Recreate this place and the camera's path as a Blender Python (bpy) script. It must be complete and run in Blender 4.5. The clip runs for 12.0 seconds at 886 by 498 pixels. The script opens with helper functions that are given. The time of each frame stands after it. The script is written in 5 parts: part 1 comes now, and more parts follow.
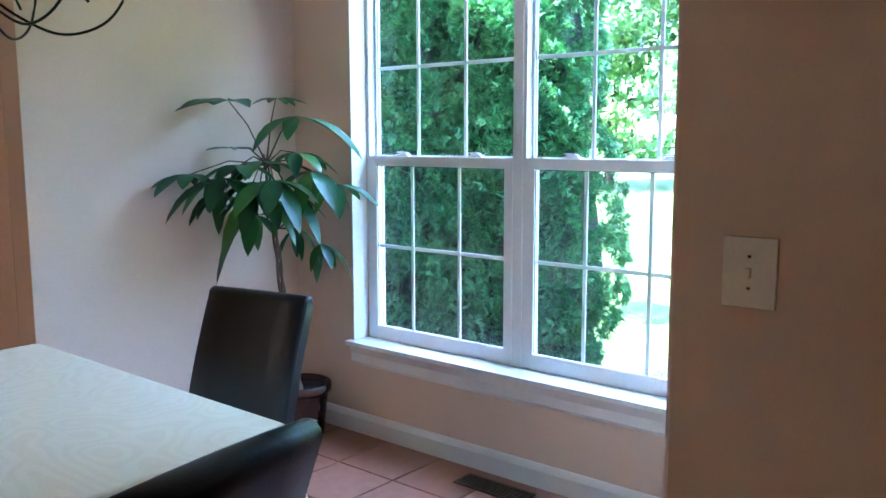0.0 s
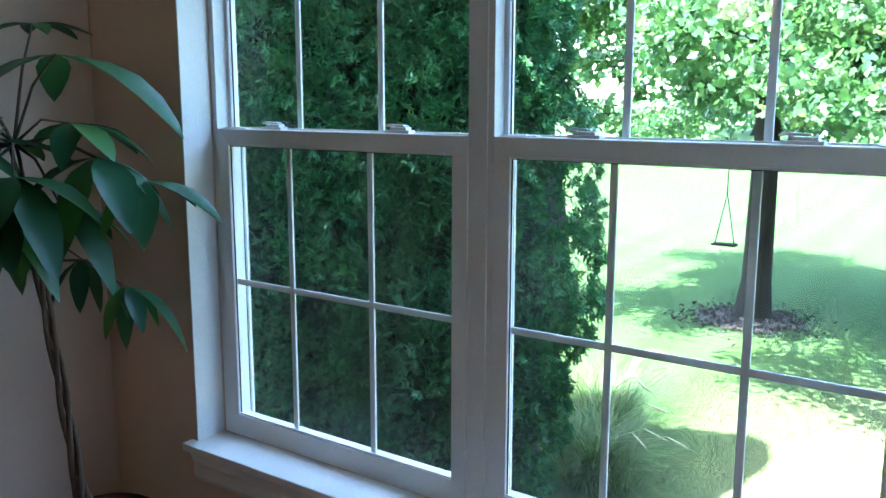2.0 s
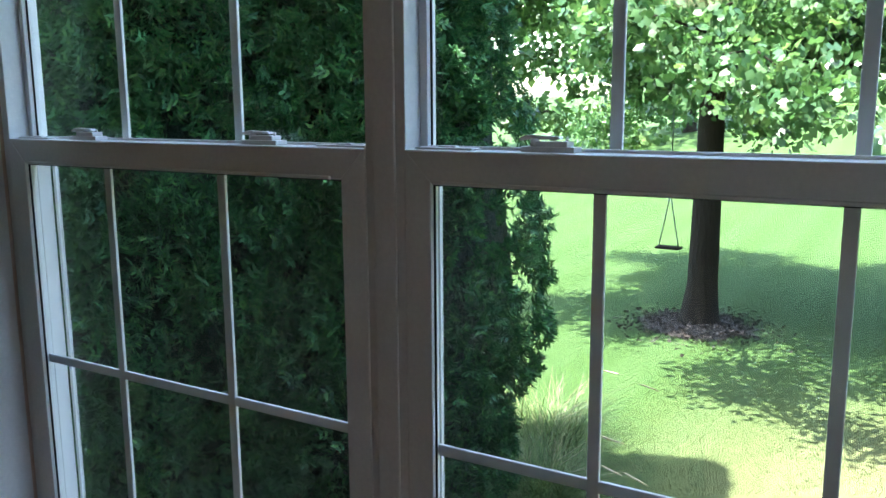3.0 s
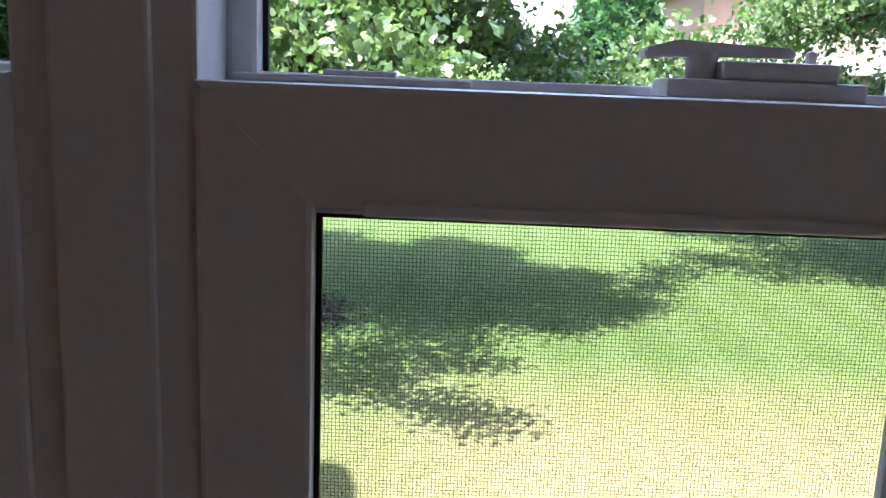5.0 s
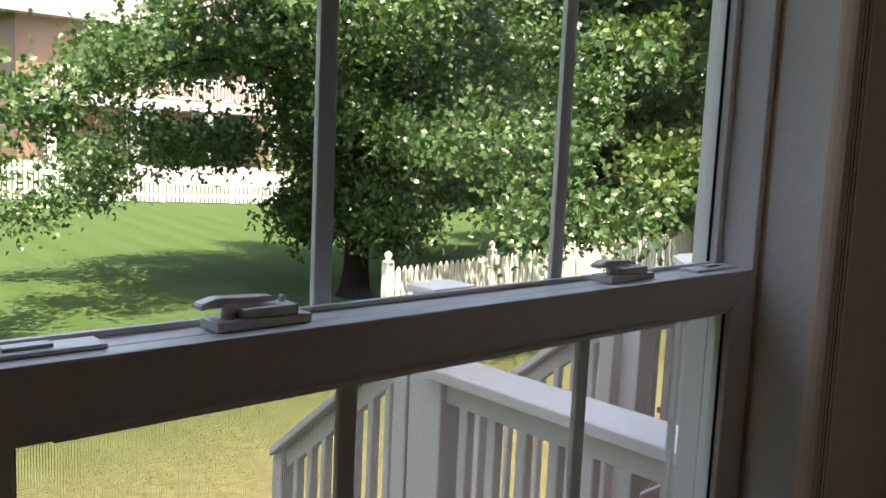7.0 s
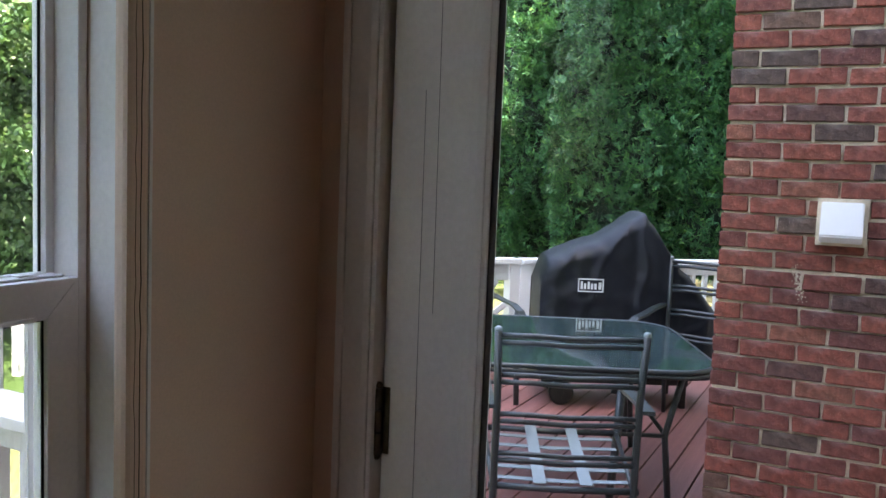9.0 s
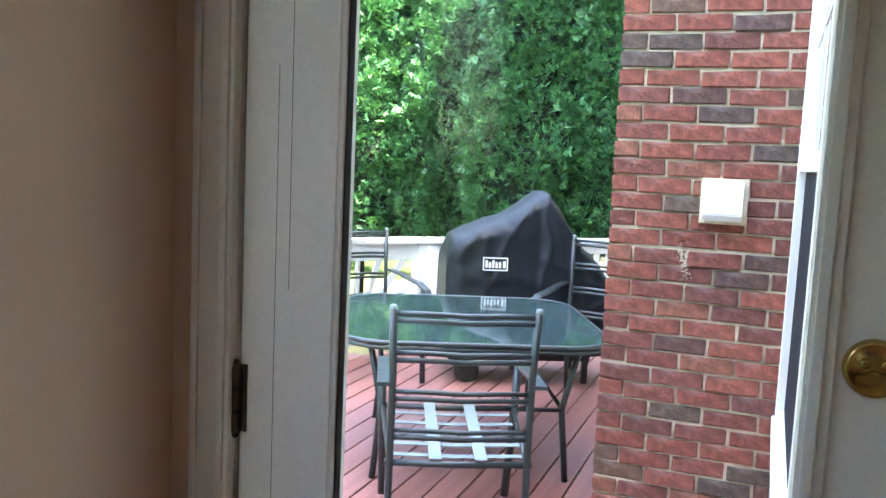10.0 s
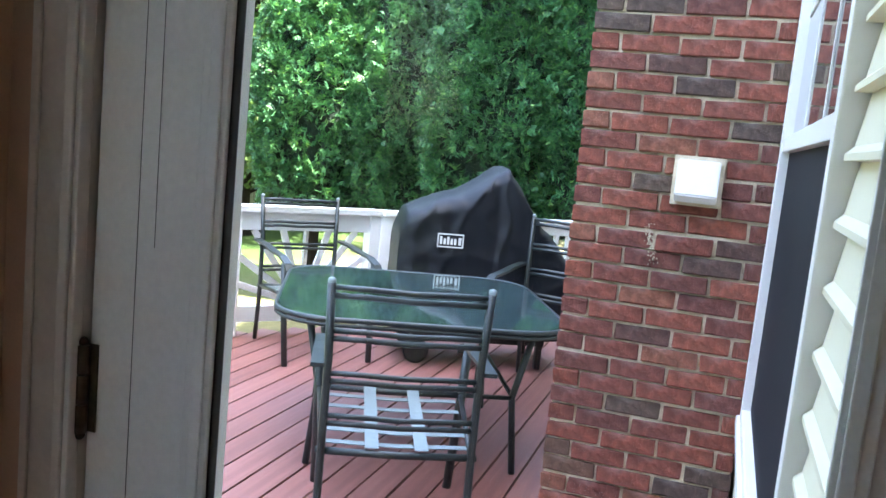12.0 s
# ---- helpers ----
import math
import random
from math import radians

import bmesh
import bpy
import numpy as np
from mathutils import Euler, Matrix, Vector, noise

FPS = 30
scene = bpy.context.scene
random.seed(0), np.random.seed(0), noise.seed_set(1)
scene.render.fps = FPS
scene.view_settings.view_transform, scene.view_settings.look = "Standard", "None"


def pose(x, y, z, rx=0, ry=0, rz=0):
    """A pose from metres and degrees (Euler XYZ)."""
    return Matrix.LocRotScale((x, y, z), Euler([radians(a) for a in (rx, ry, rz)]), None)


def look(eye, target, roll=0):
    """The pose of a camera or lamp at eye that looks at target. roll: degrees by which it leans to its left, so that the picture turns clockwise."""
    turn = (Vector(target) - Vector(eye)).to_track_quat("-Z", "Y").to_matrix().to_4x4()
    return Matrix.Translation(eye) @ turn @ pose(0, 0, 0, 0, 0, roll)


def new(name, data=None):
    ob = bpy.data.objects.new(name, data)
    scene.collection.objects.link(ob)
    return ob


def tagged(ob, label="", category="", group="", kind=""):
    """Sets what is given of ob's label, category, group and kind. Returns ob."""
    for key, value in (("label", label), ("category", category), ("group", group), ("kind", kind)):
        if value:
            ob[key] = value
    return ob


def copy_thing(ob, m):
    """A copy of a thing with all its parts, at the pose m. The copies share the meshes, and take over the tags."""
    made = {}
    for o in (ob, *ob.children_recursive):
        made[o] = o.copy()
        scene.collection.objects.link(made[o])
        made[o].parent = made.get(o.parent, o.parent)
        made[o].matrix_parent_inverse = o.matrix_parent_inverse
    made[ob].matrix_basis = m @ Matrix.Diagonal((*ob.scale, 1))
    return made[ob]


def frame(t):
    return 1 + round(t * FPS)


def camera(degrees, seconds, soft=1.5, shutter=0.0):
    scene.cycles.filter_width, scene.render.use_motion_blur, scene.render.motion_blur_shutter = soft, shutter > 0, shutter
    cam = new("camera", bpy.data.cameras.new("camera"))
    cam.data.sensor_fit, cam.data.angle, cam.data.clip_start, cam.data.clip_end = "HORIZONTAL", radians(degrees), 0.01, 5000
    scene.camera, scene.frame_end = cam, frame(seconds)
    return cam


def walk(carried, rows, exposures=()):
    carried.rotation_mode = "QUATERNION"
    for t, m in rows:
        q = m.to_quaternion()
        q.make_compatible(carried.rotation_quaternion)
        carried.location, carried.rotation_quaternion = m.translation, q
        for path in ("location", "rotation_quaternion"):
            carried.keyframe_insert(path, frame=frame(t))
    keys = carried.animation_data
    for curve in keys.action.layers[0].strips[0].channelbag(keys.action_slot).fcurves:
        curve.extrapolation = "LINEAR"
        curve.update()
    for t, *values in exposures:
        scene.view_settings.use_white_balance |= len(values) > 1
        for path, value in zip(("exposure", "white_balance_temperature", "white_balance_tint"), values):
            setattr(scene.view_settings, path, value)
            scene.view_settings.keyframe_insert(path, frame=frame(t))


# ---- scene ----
cam = camera(55.3, 12.0)
PATH = [
    (0.0, pose(2.063, -2.965, 1.445, 82.51, 0.15, 39.75)),
    (0.5, pose(1.728, -2.645, 1.464, 82.24, -1.43, 42.26)),
    (1.0, pose(1.498, -2.329, 1.436, 81.62, -0.88, 41.33)),
    (1.5, pose(1.274, -1.943, 1.438, 80.94, 0.57, 40.18)),
    (2.0, pose(1.053, -1.613, 1.434, 80.15, -0.10, 35.26)),
    (2.5, pose(0.882, -1.330, 1.413, 79.30, -0.39, 32.11)),
    (2.7, pose(0.814, -1.191, 1.425, 79.70, 0.32, 32.06)),
    (4.3, pose(0.330, -0.517, 1.402, 80.94, -0.84, 19.08)),
    (4.5, pose(0.282, -0.470, 1.386, 80.33, -0.30, 16.55)),
    (5.0, pose(0.157, -0.326, 1.361, 79.08, -2.24, 1.06)),
    (5.5, pose(0.052, -0.339, 1.394, 77.99, -2.91, -12.88)),
    (6.0, pose(-0.054, -0.454, 1.440, 80.10, -2.70, -22.31)),
    (6.5, pose(-0.064, -0.472, 1.473, 81.90, -2.52, -32.72)),
    (7.0, pose(-0.027, -0.509, 1.491, 82.97, -2.53, -42.08)),
    (7.5, pose(0.036, -0.586, 1.520, 83.65, -2.26, -49.30)),
    (7.7, pose(0.068, -0.622, 1.516, 84.0, -2.15, -51.5)),
    (9.3, pose(0.221, -0.905, 1.503, 84.51, -2.63, -65.37)),
    (9.5, pose(0.226, -0.919, 1.502, 84.18, -2.90, -66.65)),
    (10.0, pose(0.244, -0.954, 1.501, 83.75, -2.69, -68.66)),
    (10.5, pose(0.297, -1.007, 1.494, 83.81, -1.72, -69.81)),
    (11.0, pose(0.362, -1.024, 1.463, 83.26, -2.07, -69.98)),
    (11.5, pose(0.463, -0.966, 1.459, 82.67, -4.14, -70.34)),
    (12.0, pose(0.528, -0.893, 1.449, 82.44, -5.63, -71.09)),
]
EXPOSURES = [(0.0, 6.2, 5200, 8), (0.5, 5.65, 5150, 5), (1.0, 5.4, 5250, 4), (1.5, 5.2, 5350, 3), (2.0, 4.7, 5600, 2), (2.5, 4.05, 6000, 3), (4.5, 3.5, 6800, 28), (5.0, 3.4, 6600, 30),
             (5.5, 2.7, 6500, 32), (6.5, 2.4, 7800, 24), (7.7, 2.3, 8200, 22), (9.3, 4.1, 7400, 20), (9.5, 4.35, 7400, 18), (10.0, 4.8, 7100, 14), (10.5, 4.78, 6900, 12), (11.2, 4.75, 6900, 14), (11.6, 4.6, 6900, 14), (12.0, 4.25, 6900, 14)]
walk(cam, PATH, EXPOSURES)

# ---- light ----
SUN = Vector((-0.25, -0.42, 1.2)).normalized()
world = bpy.data.worlds.new("sky")
scene.world = world
world.use_nodes = True
wn = world.node_tree.nodes
sky = wn.new("ShaderNodeTexSky")
sky.sky_type, sky.sun_disc = "NISHITA", False
sky.sun_elevation = math.asin(SUN.z)
sky.sun_rotation = math.atan2(SUN.x, SUN.y)
sky.air_density, sky.dust_density = 1.2, 2.0
world.node_tree.links.new(sky.outputs[0], wn["Background"].inputs[0])
wn["Background"].inputs[1].default_value = 0.15
sun_data = bpy.data.lights.new("sun", "SUN")
sun_data.energy, sun_data.angle, sun_data.color = 4.0, radians(0.6), (1.0, 0.95, 0.87)
sun = new("sun", sun_data)
sun.matrix_world = look(SUN * 40, (0, 0, 0))


# ---- materials ----
def nodes_of(name):
    m = bpy.data.materials.new(name)
    m.use_nodes = True
    nt = m.node_tree
    return m, nt, nt.nodes["Principled BSDF"]


def ramp(nt, src, stops):
    r = nt.nodes.new("ShaderNodeValToRGB")
    while len(r.color_ramp.elements) < len(stops):
        r.color_ramp.elements.new(0.5)
    for e, (p, c) in zip(r.color_ramp.elements, stops):
        e.position, e.color = p, (*c, 1)
    nt.links.new(src, r.inputs[0])
    return r.outputs[0]


def tex(nt, kind, scale, detail=4.0, stretch=(1, 1, 1), coords="Object", rough=0.55):
    c = nt.nodes.new("ShaderNodeTexCoord")
    mp = nt.nodes.new("ShaderNodeMapping")
    mp.inputs["Scale"].default_value = stretch
    nt.links.new(c.outputs[coords], mp.inputs[0])
    t = nt.nodes.new("ShaderNodeTex" + kind)
    t.inputs["Scale"].default_value = scale
    if kind == "Noise":
        t.inputs["Detail"].default_value, t.inputs["Roughness"].default_value = detail, rough
    nt.links.new(mp.outputs[0], t.inputs["Vector"])
    return t


def mix(nt, a, b, fac, mode="MIX"):
    m = nt.nodes.new("ShaderNodeMix")
    m.data_type, m.blend_type = "RGBA", mode
    for sock, v in ((m.inputs[6], a), (m.inputs[7], b)):
        if isinstance(v, tuple):
            sock.default_value = (*v, 1)
        else:
            nt.links.new(v, sock)
    if isinstance(fac, (int, float)):
        m.inputs[0].default_value = fac
    else:
        nt.links.new(fac, m.inputs[0])
    return m.outputs[2]


def bump(nt, p, src, strength, dist=0.002):
    b = nt.nodes.new("ShaderNodeBump")
    b.inputs["Strength"].default_value, b.inputs["Distance"].default_value = strength, dist
    nt.links.new(src, b.inputs["Height"])
    nt.links.new(b.outputs[0], p.inputs["Normal"])


def plain(name, c, rough=0.5, metal=0.0, vary=0.12, scale=6.0, fine=90.0, bumps=0.1, dist=0.001, stretch=(1, 1, 1), spec=0.5, coat=0.0):
    """A surface with broad blotches and fine grain round one base colour."""
    m, nt, p = nodes_of(name)
    a = tex(nt, "Noise", scale, 4, stretch)
    f = tex(nt, "Noise", fine, 3, stretch)
    lo = tuple(max(0, v * (1 - vary)) for v in c)
    hi = tuple(min(1, v * (1 + vary)) for v in c)
    col = ramp(nt, a.outputs[0], [(0.3, lo), (0.7, hi)])
    col = mix(nt, col, ramp(nt, f.outputs[0], [(0.3, tuple(v * 0.86 for v in lo)), (0.7, hi)]), 0.35)
    nt.links.new(col, p.inputs["Base Color"])
    p.inputs["Roughness"].default_value, p.inputs["Metallic"].default_value = rough, metal
    p.inputs["Specular IOR Level"].default_value = spec
    p.inputs["Coat Weight"].default_value = coat
    if bumps:
        bump(nt, p, f.outputs[0], bumps, dist)
    return m


def by_object(name, stops, rough=0.8, fine=60.0, bumps=0.4, dist=0.003, stretch=(1, 1, 1), grain=0.35, metal=0.0):
    """A surface whose tone changes from piece to piece."""
    m, nt, p = nodes_of(name)
    o = nt.nodes.new("ShaderNodeObjectInfo")
    base = ramp(nt, o.outputs["Random"], stops)
    f = tex(nt, "Noise", fine, 5, stretch, rough=0.65)
    b = tex(nt, "Noise", fine * 0.18, 3, stretch)
    dark = mix(nt, base, (0.45, 0.42, 0.4), 1.0, "MULTIPLY")
    col = mix(nt, base, dark, ramp(nt, f.outputs[0], [(0.35, (grain,) * 3), (0.65, (0, 0, 0))]))
    col = mix(nt, col, (0.9, 0.86, 0.82), ramp(nt, b.outputs[0], [(0.55, (0, 0, 0)), (0.85, (0.16,) * 3)]))
    nt.links.new(col, p.inputs["Base Color"])
    p.inputs["Roughness"].default_value, p.inputs["Metallic"].default_value = rough, metal
    bump(nt, p, f.outputs[0], bumps, dist)
    return m


def leafy(name, stops, rough=0.45, thru=0.35, spec=0.4):
    """Leaves that each have their own tone and let some light through."""
    m, nt, p = nodes_of(name)
    g = nt.nodes.new("ShaderNodeNewGeometry")
    col = ramp(nt, g.outputs["Random Per Island"], stops)
    f = tex(nt, "Noise", 3.0, 3)
    col = mix(nt, col, mix(nt, col, (0.55, 0.6, 0.5), 1.0, "MULTIPLY"), ramp(nt, f.outputs[0], [(0.4, (0, 0, 0)), (0.65, (1, 1, 1))]))
    nt.links.new(col, p.inputs["Base Color"])
    p.inputs["Roughness"].default_value = rough
    p.inputs["Specular IOR Level"].default_value = spec
    t = nt.nodes.new("ShaderNodeBsdfTranslucent")
    nt.links.new(mix(nt, col, (0.95, 1.0, 0.65), 1.0, "MULTIPLY"), t.inputs[0])
    mx = nt.nodes.new("ShaderNodeMixShader")
    mx.inputs[0].default_value = thru
    nt.links.new(p.outputs[0], mx.inputs[1])
    nt.links.new(t.outputs[0], mx.inputs[2])
    nt.links.new(mx.outputs[0], nt.nodes["Material Output"].inputs[0])
    return m


def glass(name, tint=(0.97, 0.985, 0.975), dirt=0.0, base=0.03):
    m, nt, p = nodes_of(name)
    tr = nt.nodes.new("ShaderNodeBsdfTransparent")
    tr.inputs[0].default_value = (*tint, 1)
    gl = nt.nodes.new("ShaderNodeBsdfGlossy")
    gl.inputs["Roughness"].default_value = 0.02
    lw = nt.nodes.new("ShaderNodeLayerWeight")
    pw = nt.nodes.new("ShaderNodeMath")
    pw.operation, pw.inputs[1].default_value = "POWER", 5.0
    ml = nt.nodes.new("ShaderNodeMath")
    ml.operation, ml.inputs[1].default_value, ml.inputs[2].default_value = "MULTIPLY_ADD", 0.9, base
    nt.links.new(lw.outputs["Facing"], pw.inputs[0])
    nt.links.new(pw.outputs[0], ml.inputs[0])
    mx = nt.nodes.new("ShaderNodeMixShader")
    nt.links.new(ml.outputs[0], mx.inputs[0])
    nt.links.new(tr.outputs[0], mx.inputs[1])
    nt.links.new(gl.outputs[0], mx.inputs[2])
    out = mx.outputs[0]
    if dirt:
        d = nt.nodes.new("ShaderNodeBsdfDiffuse")
        d.inputs[0].default_value = (0.75, 0.78, 0.76, 1)
        s1 = tex(nt, "Noise", 9.0, 5, (1, 1, 0.1))
        s2 = tex(nt, "Noise", 3.0, 3)
        k = mix(nt, ramp(nt, s1.outputs[0], [(0.5, (0, 0, 0)), (0.72, (dirt,) * 3)]), ramp(nt, s2.outputs[0], [(0.45, (0, 0, 0)), (0.65, (1, 1, 1))]), 1.0, "MULTIPLY")
        m2 = nt.nodes.new("ShaderNodeMixShader")
        nt.links.new(k, m2.inputs[0])
        nt.links.new(out, m2.inputs[1])
        nt.links.new(d.outputs[0], m2.inputs[2])
        out = m2.outputs[0]
    nt.links.new(out, nt.nodes["Material Output"].inputs[0])
    return m


WALL = plain("tan_wall_paint", (0.68, 0.50, 0.385), 0.75, vary=0.04, scale=2.5, fine=260, bumps=0.12)
# the wall tan darkened, so that the unseen kitchen walls bounce less light
KITCHEN_DIM = plain("dimmed_kitchen_paint", (0.48, 0.36, 0.27), 0.75, vary=0.04, scale=2.5, fine=260, bumps=0.12)
CEIL = plain("ceiling_paint", (0.78, 0.77, 0.74), 0.9, vary=0.03, fine=200)
TRIM = plain("white_trim_paint", (0.74, 0.71, 0.68), 0.38, vary=0.05, scale=4, fine=120, bumps=0.06)
VINYL = plain("white_vinyl", (0.76, 0.74, 0.72), 0.32, vary=0.04, scale=5, fine=150, bumps=0.03)
GASKET = plain("dark_gasket", (0.05, 0.045, 0.04), 0.6, vary=0.3, fine=60)
SEAL = plain("black_seal", (0.012, 0.011, 0.011), 0.7, vary=0.2, spec=0.2, bumps=0)
GLASS = glass("window_glass")
DOORGLASS = glass("door_glass", dirt=0.025, base=0.004)
SCREENWIRE = plain("screen_wire", (0.05, 0.05, 0.05), 0.5, vary=0.1, bumps=0)
SCREENDARK = plain("dark_insect_screen", (0.014, 0.017, 0.022), 0.6, vary=0.25, scale=2.0, fine=400, bumps=0.2, spec=0.1)
LEATHER = plain("black_leather", (0.009, 0.0075, 0.007), 0.38, vary=0.3, scale=14, fine=160, bumps=0.35, dist=0.0015, spec=0.3)
DARKWOOD = plain("dark_stained_wood", (0.035, 0.02, 0.013), 0.35, vary=0.3, scale=9, fine=60, stretch=(1, 1, 0.15))
BRASS = plain("aged_brass", (0.55, 0.38, 0.14), 0.2, 1.0, vary=0.25, scale=30, fine=120, bumps=0.05)
BRONZE = plain("dark_bronze_hinge", (0.10, 0.075, 0.05), 0.4, 0.9, vary=0.35, scale=40, fine=140)
PLATE = plain("almond_plastic", (0.75, 0.70, 0.58), 0.35, vary=0.03, bumps=0.02)
OUTLETW = plain("white_plastic", (0.8, 0.8, 0.78), 0.35, vary=0.03, bumps=0.02)
POT = plain("dark_brown_glaze", (0.045, 0.02, 0.015), 0.22, vary=0.35, scale=8, fine=60, bumps=0.1)
SOIL = plain("potting_soil", (0.03, 0.022, 0.016), 0.95, vary=0.5, scale=30, fine=120, bumps=1.0, dist=0.01)
STEM = plain("plant_bark", (0.12, 0.075, 0.045), 0.7, vary=0.35, scale=14, fine=70, bumps=0.6, dist=0.004)
PLANTLEAF = leafy("broad_leaf", [(0.0, (0.025, 0.085, 0.034)), (0.55, (0.045, 0.13, 0.05)), (0.8, (0.08, 0.20, 0.06)), (1.0, (0.22, 0.36, 0.05))], 0.35, 0.3, 0.4)
AMBER, _nt, _p = nodes_of("amber_lamp_shade")
_p.inputs["Base Color"].default_value = (0.8, 0.55, 0.3, 1)
_p.inputs["Emission Color"].default_value = (1.0, 0.70, 0.48, 1)
_p.inputs["Emission Strength"].default_value = 0.42
WIRE = plain("dark_wrought_metal", (0.03, 0.025, 0.022), 0.35, 0.9, vary=0.2)
BRICK = by_object("red_brick", [(0.0, (0.25, 0.066, 0.045)), (0.25, (0.33, 0.092, 0.058)), (0.45, (0.24, 0.070, 0.052)), (0.62, (0.185, 0.062, 0.050)), (0.74, (0.105, 0.066, 0.054)), (0.86, (0.15, 0.092, 0.066)), (1.0, (0.37, 0.115, 0.068))], 0.85, 34, 1.0, 0.011, grain=1.0)
MORTAR = plain("lime_mortar", (0.60, 0.51, 0.37), 0.95, vary=0.35, scale=12, fine=180, bumps=0.8, dist=0.004)
DECK = by_object("red_stained_board", [(0.0, (0.25, 0.095, 0.085)), (0.35, (0.29, 0.12, 0.105)), (0.7, (0.23, 0.09, 0.08)), (1.0, (0.32, 0.14, 0.12))], 0.6, 26, 0.35, 0.002, (0.12, 1, 1), 0.5)
WHITEWOOD = plain("white_painted_wood", (0.64, 0.65, 0.65), 0.55, vary=0.07, scale=3, fine=60, bumps=0.2)
SIDING = plain("cream_vinyl_siding", (0.68, 0.62, 0.47), 0.5, vary=0.04, scale=2, fine=90, bumps=0.08)
TANWALL = plain("brick_tan_far_wall", (0.22, 0.145, 0.105), 0.9, vary=0.12, scale=2, fine=12)
ROOFING = plain("grey_shingle", (0.16, 0.15, 0.15), 0.9, vary=0.2, scale=4, fine=20)
COVER = plain("black_grill_cover", (0.0035, 0.0048, 0.009), 0.5, vary=0.25, scale=5, fine=240, bumps=0.25, spec=0.22)
LOGOW = plain("grey_print", (0.55, 0.56, 0.57), 0.6, vary=0.1)
CHAIRMETAL = plain("dark_green_painted_metal", (0.015, 0.021, 0.023), 0.38, 0.0, vary=0.2, scale=20, fine=120, bumps=0.05)
STRAP = plain("pale_vinyl_strap", (0.17, 0.21, 0.22), 0.45, vary=0.12, scale=20)
BLACKMETAL = plain("black_metal", (0.02, 0.02, 0.02), 0.4, 0.4, vary=0.2)
TABLEGLASS, _nt, _p = nodes_of("patterned_table_glass")
_n = tex(_nt, "Noise", 6.0, 4)
_nt.links.new(ramp(_nt, _n.outputs[0], [(0.3, (0.015, 0.032, 0.034)), (0.7, (0.034, 0.058, 0.060))]), _p.inputs["Base Color"])
_p.inputs["Roughness"].default_value = 0.09
_p.inputs["Coat Weight"].default_value = 0.6
_w = tex(_nt, "Noise", 34.0, 2)
bump(_nt, _p, _w.outputs[0], 0.06, 0.002)
# bark taken down to near black: the crown's shade is in the base colour
BARK = plain("shade_darkened_bark", (0.014, 0.011, 0.009), 0.95, spec=0.15, vary=0.4, scale=6, fine=26, bumps=1.0, dist=0.03, stretch=(1, 1, 0.3))
OAKLEAF = leafy("oak_leaf", [(0.0, (0.042, 0.105, 0.042)), (0.5, (0.078, 0.165, 0.068)), (0.9, (0.125, 0.23, 0.10)), (1.0, (0.19, 0.28, 0.13))], 0.34, 0.42, 0.6)
FARLEAF = leafy("far_leaf", [(0.0, (0.05, 0.11, 0.03)), (0.6, (0.09, 0.17, 0.05)), (1.0, (0.15, 0.23, 0.07))], 0.5, 0.4)
THUJA = leafy("arborvitae_spray", [(0.0, (0.018, 0.076, 0.040)), (0.45, (0.040, 0.148, 0.066)), (0.85, (0.076, 0.23, 0.092)), (1.0, (0.16, 0.34, 0.11))], 0.5, 0.22, 0.4)
# shade deep in the evergreen foliage, put into a near-black green
THUJASHADE = plain("arborvitae_inner_shade", (0.006, 0.018, 0.010), 0.95, vary=0.5, scale=6, fine=22, bumps=1.0, dist=0.05)
STRAW = leafy("fountain_grass_blade", [(0.0, (0.06, 0.12, 0.03)), (0.7, (0.11, 0.18, 0.05)), (1.0, (0.30, 0.28, 0.16))], 0.5, 0.35)
BLADE = leafy("lawn_blade", [(0.0, (0.04, 0.07, 0.024)), (0.5, (0.07, 0.092, 0.038)), (1.0, (0.15, 0.14, 0.075))], 0.6, 0.35, 0.1)
PLUME = plain("straw_plume", (0.55, 0.47, 0.34), 0.9, vary=0.2, scale=30, fine=300, bumps=0.8, dist=0.003)
POSTGREEN = plain("dark_green_paint", (0.05, 0.09, 0.06), 0.5, vary=0.15)
MULCH = plain("bark_mulch", (0.035, 0.027, 0.026), 0.95, vary=0.5, scale=18, fine=50, bumps=1.0, dist=0.03)

# lawn: broad patches, fine tufts and mown stripes
LAWN, _nt, _p = nodes_of("lawn")
_a, _b, _c = tex(_nt, "Noise", 0.45, 4), tex(_nt, "Noise", 9.0, 5), tex(_nt, "Noise", 70.0, 3, (1, 1, 1))
_col = ramp(_nt, _a.outputs[0], [(0.3, (0.027, 0.065, 0.018)), (0.7, (0.043, 0.085, 0.026))])
_col = mix(_nt, _col, ramp(_nt, _b.outputs[0], [(0.3, (0.020, 0.050, 0.015)), (0.7, (0.058, 0.092, 0.032))]), 0.45)
_col = mix(_nt, _col, ramp(_nt, _c.outputs[0], [(0.3, (0.019, 0.045, 0.014)), (0.7, (0.060, 0.096, 0.033))]), 0.45)
_wv = tex(_nt, "Wave", 0.35, stretch=(1, 0.25, 1))
_wv.inputs["Distortion"].default_value = 0.6
_col = mix(_nt, _col, (0.8, 0.85, 0.7), ramp(_nt, _wv.outputs[0], [(0.42, (0, 0, 0)), (0.58, (0.6,) * 3)]), "MULTIPLY")
_tc = _nt.nodes.new("ShaderNodeTexCoord")
_sx = _nt.nodes.new("ShaderNodeSeparateXYZ")
_nt.links.new(_tc.outputs["Object"], _sx.inputs[0])
_mr = _nt.nodes.new("ShaderNodeMapRange")
